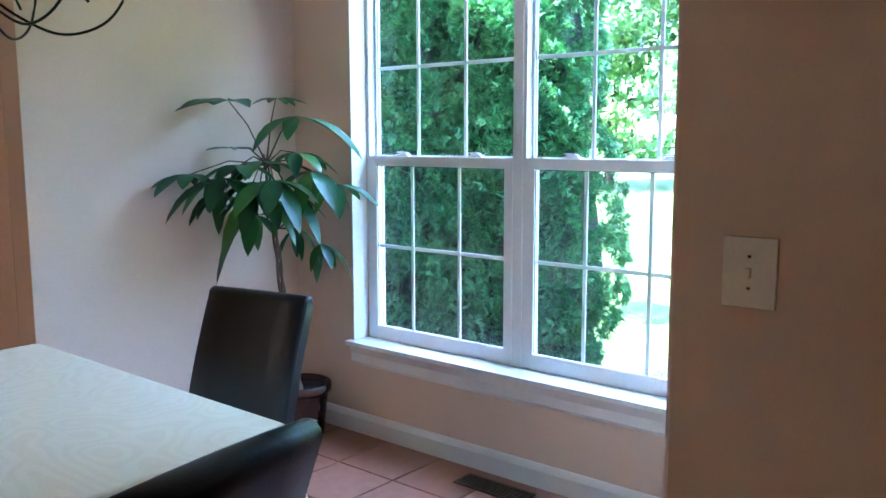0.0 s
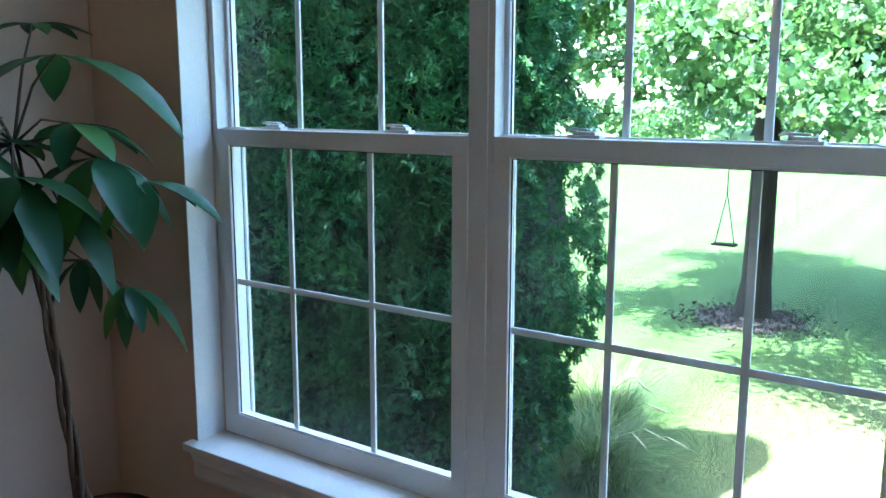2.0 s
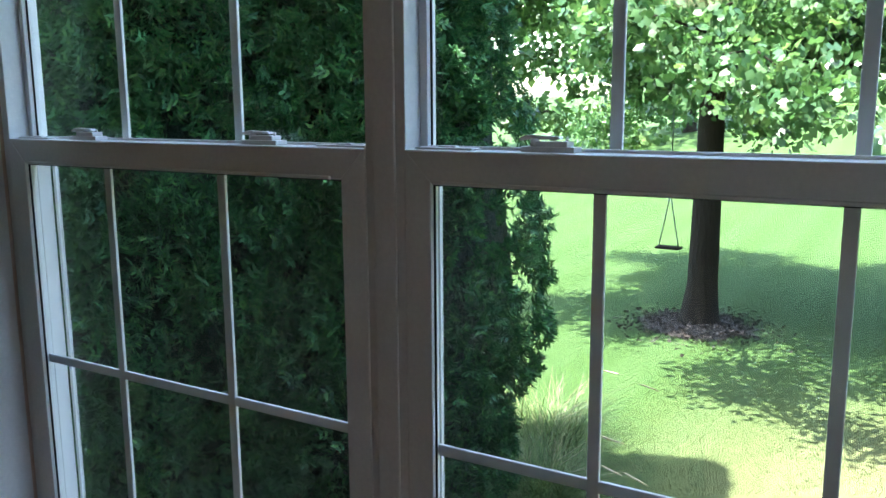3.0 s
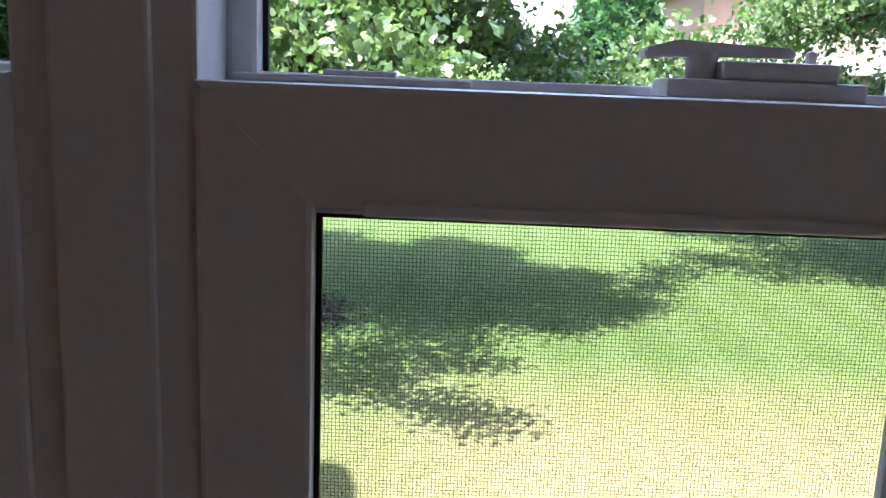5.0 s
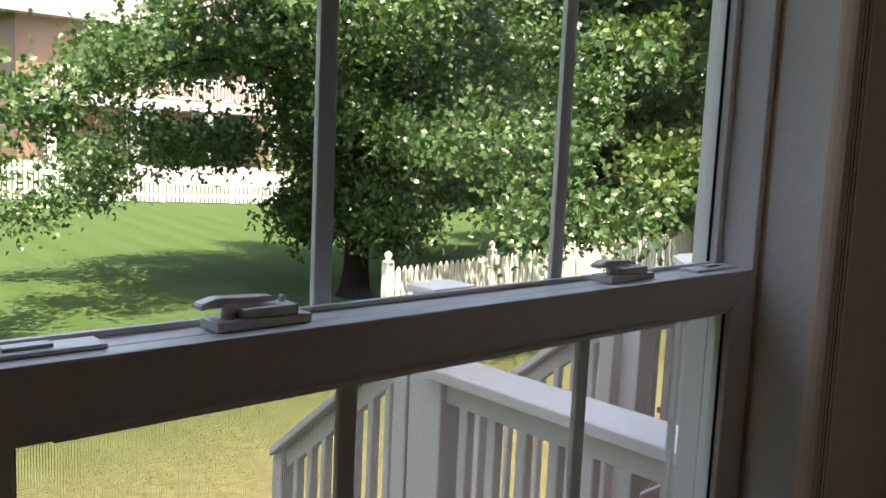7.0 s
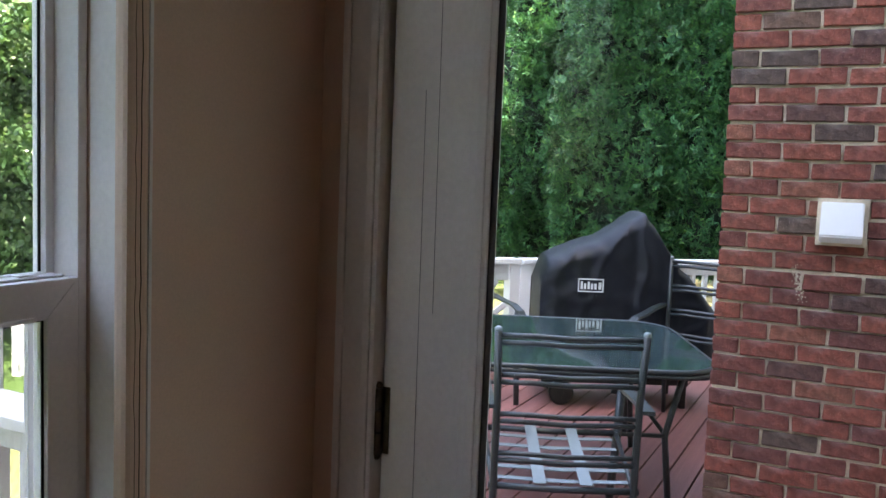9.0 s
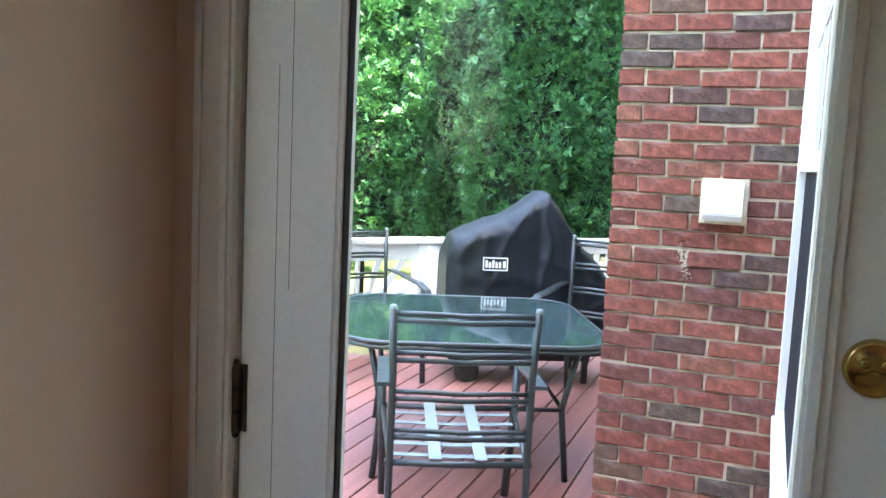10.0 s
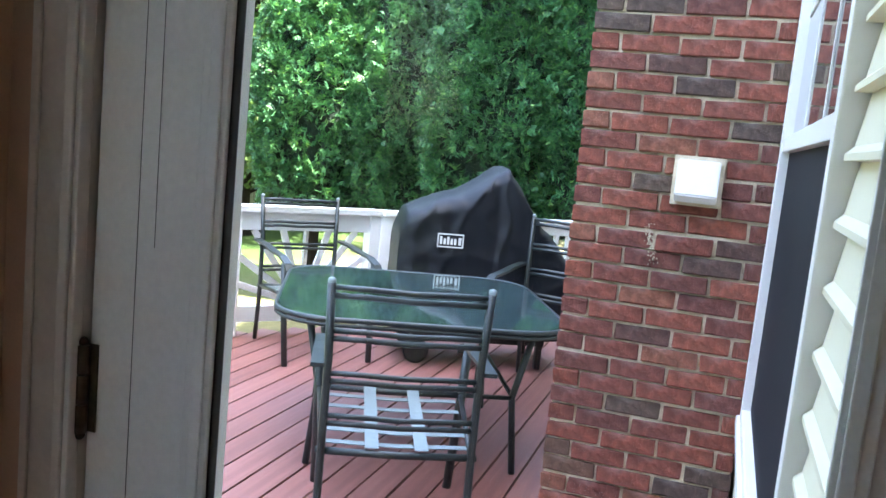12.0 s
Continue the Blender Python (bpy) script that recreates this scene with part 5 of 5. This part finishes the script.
# ---- in the nook ----
def dining_chair():
    """Upholstered high-backed chair; looks along +y; feet at z = 0."""
    o = thing("dining_chair", "black leather high-backed dining chair drawn up to the table", "chair", group="dining chairs")
    w = 0.215
    bm = bmesh.new()
    pts = []
    n = 16
    rows = []
    for i in range(n + 1):
        t = i / n
        z = 0.44 + t * 0.47
        y = -0.20 - 0.135 * t ** 1.35
        th = 0.034 * (1 - 0.1 * t)
        rows.append((y, z, th))
    prof = []
    for (y, z, th) in rows:
        prof.append((y + th, z))
    for k in range(1, 6):
        a = k / 6 * math.pi
        y, z, th = rows[-1]
        prof.append((y + th * math.cos(a), z + 0.030 * math.sin(a)))
    for (y, z, th) in rows[::-1]:
        prof.append((y - th, z))
    m = len(prof)
    cols = [-w, -w + 0.012, -w * 0.5, 0, w * 0.5, w - 0.012, w]
    rings = []
    for c in cols:
        inset = 0.012 if abs(c) == w else 0.0
        bow = 0.010 * (1 - (c / w) ** 2)
        rings.append([bm.verts.new((c, y + (-inset if k < m / 2 else inset) + (bow if k < m / 2 else -bow), z - inset * (0.6 if 12 < k < m - 12 else 0))) for k, (y, z) in enumerate(prof)])
    for r0, r1 in zip(rings, rings[1:]):
        for k in range(m):
            f = bm.faces.new((r0[k], r0[(k + 1) % m], r1[(k + 1) % m], r1[k]))
            f.smooth = True
    bm.faces.new(rings[0])
    bm.faces.new(rings[-1][::-1])
    bmesh.ops.triangulate(bm, faces=[f for f in bm.faces if len(f.verts) > 4])
    part("backrest", bm, LEATHER, o)
    bm = boxes((-w - 0.005, w + 0.005, -0.22, 0.22, 0.37, 0.48), bevel=0.03)
    part("seat", bm, LEATHER, o)
    for sx in (-1, 1):
        for y in (-0.19, 0.18):
            part("leg", boxes((sx * 0.185 - 0.02, sx * 0.185 + 0.02, y - 0.02, y + 0.02, 0, 0.375), bevel=0.004), DARKWOOD, o)
    return o


dchair = dining_chair()
dchair.matrix_basis = Matrix.Translation((-0.135, -1.545, 0)) @ Matrix.Rotation(radians(190), 4, "Z")
copy_thing(dchair, Matrix.Translation((0.615, -2.22, 0)) @ Matrix.Rotation(radians(97), 4, "Z"))

dtable = thing("dining_table", "dark wooden dining table under a cream cloth", "table")
TX0, TX1, TY0, TY1 = -0.86, 0.50, -2.58, -1.66
part("tabletop", boxes((TX0 + 0.005, TX1 - 0.005, TY0 + 0.005, TY1 - 0.005, 0.705, 0.736), bevel=0.004), DARKWOOD, dtable)
for x in (TX0 + 0.08, TX1 - 0.08):
    for y in (TY0 + 0.08, TY1 - 0.08):
        part("leg", boxes((x - 0.035, x + 0.035, y - 0.035, y + 0.035, 0, 0.704), bevel=0.004), DARKWOOD, dtable)
part("apron", boxes((TX0 + 0.05, TX1 - 0.05, TY0 + 0.05, TY0 + 0.07, 0.62, 0.704), (TX0 + 0.05, TX1 - 0.05, TY1 - 0.07, TY1 - 0.05, 0.62, 0.704)), DARKWOOD, dtable)


def tablecloth():
    bm = bmesh.new()
    o = rounded((TX1 - TX0) / 2 + 0.004, (TY1 - TY0) / 2 + 0.004, 0.02, 4)
    cx, cy = (TX0 + TX1) / 2, (TY0 + TY1) / 2
    dense = []
    for (x0, y0), (x1, y1) in zip(o, o[1:] + o[:1]):
        k = max(1, int(math.hypot(x1 - x0, y1 - y0) / 0.05))
        dense += [(x0 + (x1 - x0) * i / k, y0 + (y1 - y0) * i / k) for i in range(k)]
    rings = []
    for dz, grow in ((0.741, -0.012), (0.740, -0.002), (0.735, 0.003), (0.715, 0.006), (0.66, 0.012), (0.60, 0.018), (0.52, 0.026)):
        ring = []
        s = 0.0
        for i, (x, y) in enumerate(dense):
            n = math.hypot(x, y)
            fold = 0.016 * math.sin(i * 1.1) * max(0, (0.72 - dz) / 0.2)
            ring.append(bm.verts.new((cx + x + x / n * (grow + fold), cy + y + y / n * (grow + fold), dz)))
        rings.append(ring)
    top = bm.faces.new(rings[0])
    for r0, r1 in zip(rings, rings[1:]):
        for k in range(len(r0)):
            f = bm.faces.new((r0[k], r0[(k + 1) % len(r0)], r1[(k + 1) % len(r0)], r1[k]))
            f.smooth = True
    return bm


cloth = part("tablecloth", tablecloth(), CLOTH)
tagged(cloth, "cream damask tablecloth with a scrolling pattern on the dining table", "tablecloth")

# the potted plant in the corner
plant = thing("potted_plant", "potted money tree with braided stem and broad drooping leaves", "plant", Matrix.Translation((-1.03, -0.34, 0)))
bm = bmesh.new()
spin(bm, [(0.105, 0.0), (0.112, 0.01), (0.135, 0.215), (0.139, 0.225), (0.150, 0.23), (0.153, 0.245), (0.151, 0.268), (0.146, 0.272), (0.138, 0.268), (0.134, 0.235)], 40)
part("pot", bm, POT, plant, "dark brown glazed pot")
bm = bmesh.new()
spin(bm, [(0.133, 0.225), (0.133, 0.236), (0.02, 0.243)], 30)
part("soil", bm, SOIL, plant)
for k in range(3):
    bm = bmesh.new()
    pts, rs = [], []
    for i in range(26):
        t = i / 25
        a = t * 12.0 + k * 2.094
        rr = 0.013 * (1 - 0.3 * t) + 0.03 * max(0, 0.15 - t) / 0.15
        pts.append((0.005 + math.cos(a) * rr + 0.012 * math.sin(t * 3), -0.05 + math.sin(a) * rr - 0.125 * t, 0.22 + t * 1.12))
        rs.append(0.0095 * (1 - 0.5 * t) + 0.014 * max(0, 0.12 - t) / 0.12)
    tube(bm, pts, rs, 9)
    part("stem", bm, STEM, plant)

LEAFLET = [(0.0, 0.0), (0.045, 0.12), (0.105, 0.32), (0.135, 0.52), (0.115, 0.72), (0.06, 0.90), (0.0, 1.0)]


def palm_leaf(hub, out, size, count, seed, tilt):
    """A hand of long leaflets round a hub, each folded along its rib and drooping at the tip."""
    rng = np.random.default_rng(seed)
    bm = bmesh.new()
    out = Vector(out).normalized()
    side = out.cross(Vector((0, 0, 1))).normalized()
    for i in range(count):
        f = (i - (count - 1) / 2) / max(1, (count - 1) / 2)
        a = f * 2.05 + rng.uniform(-0.15, 0.15)
        L = size * (1.0 - 0.25 * abs(f)) * rng.uniform(0.85, 1.15)
        droop = tilt * rng.uniform(0.55, 1.25)
        d = (out * math.cos(a) + side * math.sin(a)).normalized()
        w = d.cross(Vector((0, 0, 1))).normalized()
        left, mid, right = [], [], []
        for hw, t in LEAFLET:
            drop = -droop * L * (t * 0.55 + 0.65 * t * t)
            c = Vector(hub) + d * L * t * (1 - 0.28 * droop * t) + Vector((0, 0, drop + 0.02 * L * math.sin(3 * t)))
            hw2 = hw * L * 1.4
            mid.append(bm.verts.new(c))
            left.append(bm.verts.new(c - w * hw2 + Vector((0, 0, hw2 * 0.32))))
            right.append(bm.verts.new(c + w * hw2 + Vector((0, 0, hw2 * 0.32))))
        for k in range(len(LEAFLET) - 1):
            for p, q in ((left, mid), (mid, right)):
                try:
                    fc = bm.faces.new((p[k], p[k + 1], q[k + 1], q[k]))
                    fc.smooth = True
                except ValueError:
                    pass
    return bm


CROWN = Vector((0.008, -0.17, 1.33))
FORK = Vector((0.01, -0.11, 1.03))
# hub of each leaf, length and count of its leaflets, droop, heading, and whether its stalk leaves the stem low
LEAVES = ((-0.097, -0.288, 1.612, 0.28, 5, 0.20, 225, 0),
          (-0.028, -0.078, 1.627, 0.15, 5, 0.25, 100, 0),
          (-0.010, -0.395, 1.275, 0.27, 6, 0.85, 285, 0),
          (0.177, -0.269, 1.265, 0.28, 7, 0.85, 320, 0),
          (-0.130, -0.480, 1.290, 0.21, 6, 0.35, 248, 0),
          (0.217, -0.169, 1.540, 0.29, 3, 0.55, 30, 0),
          (0.146, 0.024, 0.955, 0.16, 5, 1.45, 40, 1),
          (-0.170, -0.220, 1.400, 0.15, 4, 0.10, 215, 0),
          (0.203, -0.072, 1.300, 0.23, 6, 0.95, 10, 0),
          (0.263, 0.005, 1.240, 0.23, 5, 0.75, 25, 0),
          (-0.110, -0.160, 1.090, 0.23, 5, 1.20, 255, 1),
          (0.020, -0.020, 1.020, 0.16, 4, 1.30, 0, 1),
          (0.060, -0.240, 1.345, 0.23, 6, 0.60, 190, 0),
          (0.080, -0.060, 1.380, 0.22, 6, 0.55, 75, 0),
          (-0.120, -0.330, 1.210, 0.20, 5, 1.10, 265, 0),
          (0.110, -0.300, 1.210, 0.24, 7, 0.95, 300, 0),
          (-0.040, -0.210, 1.250, 0.24, 6, 0.90, 240, 0),
          (0.120, -0.130, 1.190, 0.22, 6, 1.00, 345, 0),
          (0.030, -0.330, 1.330, 0.22, 6, 0.45, 265, 0))
for i, (x, y, z, s, n, tilt, head, low) in enumerate(LEAVES):
    hub = Vector((x, y, z))
    tilt, s = tilt * 0.78, s * 1.06
    start = FORK if low else CROWN
    st = bmesh.new()
    tube(st, [start, start.lerp(hub, 0.5) + Vector((0, 0, 0.035)), hub], [0.0045, 0.0035, 0.0025], 6)
    stalk = part("leaf_stalk", st, STEM, plant)
    a = radians(head)
    part("leaf", palm_leaf(hub, (math.cos(a), math.sin(a), 0), s, n, 70 + i, tilt), PLANTLEAF, stalk)

def smooth(pts, n=6):
    """A rounded path through the given points."""
    P = np.array((pts[0],) + tuple(pts) + (pts[-1],), dtype=float)
    out = []
    for i in range(len(P) - 3):
        a, b, c, d = P[i:i + 4]
        for k in range(n):
            t = k / n
            out.append(tuple(0.5 * (2 * b + (c - a) * t + (2 * a - 5 * b + 4 * c - d) * t * t + (3 * b - a - 3 * c + d) * t ** 3)))
    return out + [tuple(P[-1])]


# chandelier over the table: stem and looping wire arms
lamp = thing("chandelier", "dark wrought metal chandelier with looping wire arms over the table", "chandelier", Matrix.Translation((0.0, -2.14, 0)))
bm = bmesh.new()
tube(bm, [(0, 0, 1.76), (0, 0, 2.69)], 0.008, 8)
part("stem", bm, WIRE, lamp)
bm = bmesh.new()
spin(bm, [(0.06, 2.67), (0.055, 2.69), (0.03, 2.699)], 24)
part("canopy", bm, WIRE, lamp)
for k in range(6):
    a = radians(k * 60 + 12)
    bm = bmesh.new()
    pts = [(math.cos(a) * r * 0.86, math.sin(a) * r * 0.86, z + 0.03) for r, z in smooth(((0.0, 1.77), (0.10, 1.70), (0.22, 1.66), (0.34, 1.70), (0.40, 1.80), (0.36, 1.89), (0.27, 1.89), (0.23, 1.80), (0.29, 1.74)))]
    tube(bm, pts, 0.0034, 7)
    part("arm", bm, WIRE, lamp)

# warm lamp in the kitchen, seen in the window panes as an amber reflection
klamp = thing("pendant_lamp", "amber glowing drum pendant lamp over the kitchen", "lamp", Matrix.Translation((-0.75, -4.5, 0)))
bm = bmesh.new()
spin(bm, [(0.17, 2.02), (0.2, 2.03), (0.2, 2.22), (0.17, 2.23)], 32)
part("shade", bm, AMBER, klamp, "glowing amber shade")
bm = bmesh.new()
tube(bm, [(0, 0, 2.1), (0, 0, 2.69)], 0.006, 8)
part("stem", bm, WIRE, klamp)
bm = bmesh.new()
spin(bm, [(0.06, 2.67), (0.055, 2.69), (0.03, 2.699)], 24)
part("canopy", bm, WIRE, klamp)

outlet = thing("wall_outlet", "white duplex outlet on the side wall", "outlet")
part("cover_plate", boxes((-1.2755, -1.2695, -1.315, -1.245, 0.40, 0.515), bevel=0.002), OUTLETW, outlet)
for z in (0.435, 0.48):
    soc = part("socket", boxes((-1.2697, -1.2675, -1.297, -1.263, z - 0.015, z + 0.015), bevel=0.0008), OUTLETW, outlet)
    part("slot", boxes((-1.2677, -1.2668, -1.288, -1.2855, z - 0.004, z + 0.006), (-1.2677, -1.2668, -1.2745, -1.272, z - 0.004, z + 0.006), (-1.2677, -1.2668, -1.282, -1.278, z - 0.010, z - 0.006)), GASKET, soc)

switch = thing("light_switch", "almond toggle switch plate on the tan wall", "light switch")
part("cover_plate", boxes((1.444, 1.548, -1.3775, -1.3705, 1.122, 1.258), bevel=0.0025), PLATE, switch)
part("toggle", boxes((1.491, 1.501, -1.389, -1.377, 1.18, 1.2), bevel=0.002), PLATE, switch)
bm = bmesh.new()
for z in (1.160, 1.221):
    spin(bm, [(0.0035, 0), (0.0035, 0.0012), (0.002, 0.002)], 10, Matrix.Translation((1.496, -1.3775, z)) @ Matrix.Rotation(radians(90), 4, "X"))
part("screw", bm, BRASS, switch)

register = thing("floor_register", "dark metal floor vent set into the tiles", "floor vent")
part("register_frame", boxes((-0.09, 0.25, -0.315, -0.300, 0, 0.006), (-0.09, 0.25, -0.215, -0.200, 0, 0.006), (-0.09, -0.075, -0.300, -0.215, 0, 0.006), (0.235, 0.25, -0.300, -0.215, 0, 0.006)), BRONZE, register)
part("register_well", boxes((-0.075, 0.235, -0.300, -0.215, 0, 0.0015)), GASKET, register)
for k in range(15):
    x = -0.062 + k * 0.0205
    part("louvre", boxes((x, x + 0.007, -0.299, -0.216, 0.0016, 0.0055)), BRONZE, register)

# ---- pieces: bricks, boards, tiles ----
def brick_mesh(L, seed):
    bm = bmesh.new()
    box(bm, 0, 0.09, 0, L, 0, 0.057)
    rng = random.Random(seed)
    bmesh.ops.bevel(bm, geom=bm.edges[:], offset=0.0032, segments=1, affect="EDGES")
    for v in bm.verts:
        v.co += Vector((rng.uniform(-1, 1), rng.uniform(-1, 1), rng.uniform(-1, 1))) * 0.0026
    return mesh_of("brick", bm, BRICK)


FULL = [brick_mesh(0.194, i) for i in range(5)]
HALF = [brick_mesh(0.092, 20 + i) for i in range(3)]
_rb = random.Random(5)
for row in range(-4, 45):
    z = -0.0195 + row * 0.0677
    y = -0.369
    k = 0
    while y > -1.03:
        half = k == 0 and row % 2 == 1
        me = _rb.choice(HALF if half else FULL)
        L = 0.092 if half else 0.194
        s = min(1.0, (y + 1.036) / L)
        if s > 0.15:
            piece("brick", me, chimney, 3.5745 + _rb.uniform(-0.005, 0.003), y - L * s, z + _rb.uniform(-0.0022, 0.0022), _rb.uniform(-0.012, 0.012), (1, s, 1), _rb.uniform(-0.009, 0.009), _rb.uniform(-0.02, 0.02))
        y -= L + 0.0095
        k += 1

# pale splash of old mortar on the brick
bm = bmesh.new()
_rng = np.random.default_rng(31)
for k in range(150):
    q = float(_rng.uniform(-1, 1))
    y, z = -0.660 + 0.018 * q + float(_rng.normal(0, 0.009)), 1.145 + 0.062 * q + float(_rng.normal(0, 0.008))
    r = float(_rng.uniform(0.0012, 0.004)) * (1.1 - 0.6 * abs(q))
    spin(bm, [(r, 0.0), (r * 0.8, 0.0012), (r * 0.2, 0.0016)], 7, Matrix.Translation((3.5735, y, z)) @ Matrix.Rotation(radians(-90), 4, "Y"))
part("mortar_splash", bm, MORTAR, chimney, "pale splash of dried mortar")

bm = bmesh.new()
box(bm, 0, 1, 0, 0.1345, -0.036, 0)
BOARD = mesh_of("deck_board", bm, DECK)
_rb = random.Random(9)
for k in range(30):
    y = -1.03 + k * 0.1455
    if y > 2.2:
        break
    # the outer edge follows the diagonal railing
    x1 = 8.4 if y < -0.6 else 5.55 + (2.25 - y) * 1.27 if y > 1.5 else 6.45 + (1.5 - y) * 0.94
    if y < -0.52:
        spans = ((1.45, 3.57), (5.31, x1))
    else:
        spans = ((1.45 if y < 1.45 else 3.72 + max(0, y - 1.54) * 1.05, x1),)
    for a, b in spans:
        piece("deck_board", BOARD, deck, a, y, DZ + _rb.uniform(-0.001, 0.001), _rb.uniform(-0.0006, 0.0006), (b - a, 1, 1))

bm = bmesh.new()
box(bm, 0, 0.325, 0, 0.325, -0.008, 0)
bmesh.ops.bevel(bm, geom=[e for e in bm.edges if min(v.co.z for v in e.verts) > -0.001], offset=0.002, segments=1, affect="EDGES")
TILEM = mesh_of("tile", bm, TILE)
for i in range(-6, 10):
    for j in range(12):
        if j < 3 and not 0 <= i <= 7:
            continue
        piece("tile", TILEM, floor, -1.30 + i * 0.333, -0.455 - j * 0.333, 0.0)

# the rest of the kitchen floor, away from the walk
bm = bmesh.new()
for i in range(-9, 17):
    for j in range(19):
        x, y = -1.30 + i * 0.333, -0.455 - j * 0.333
        if (i in range(-6, 10) and j < 12) or (j < 3 and not -1 < i < 8) or x < -4.19 or x > 4.17:
            continue
        box(bm, x, x + 0.325, y, y + 0.325, -0.008, 0)
rest = part("tiles_beyond", bm, TILE, floor)
tagged(rest, "terracotta tiles of the far kitchen floor", kind="stuff")
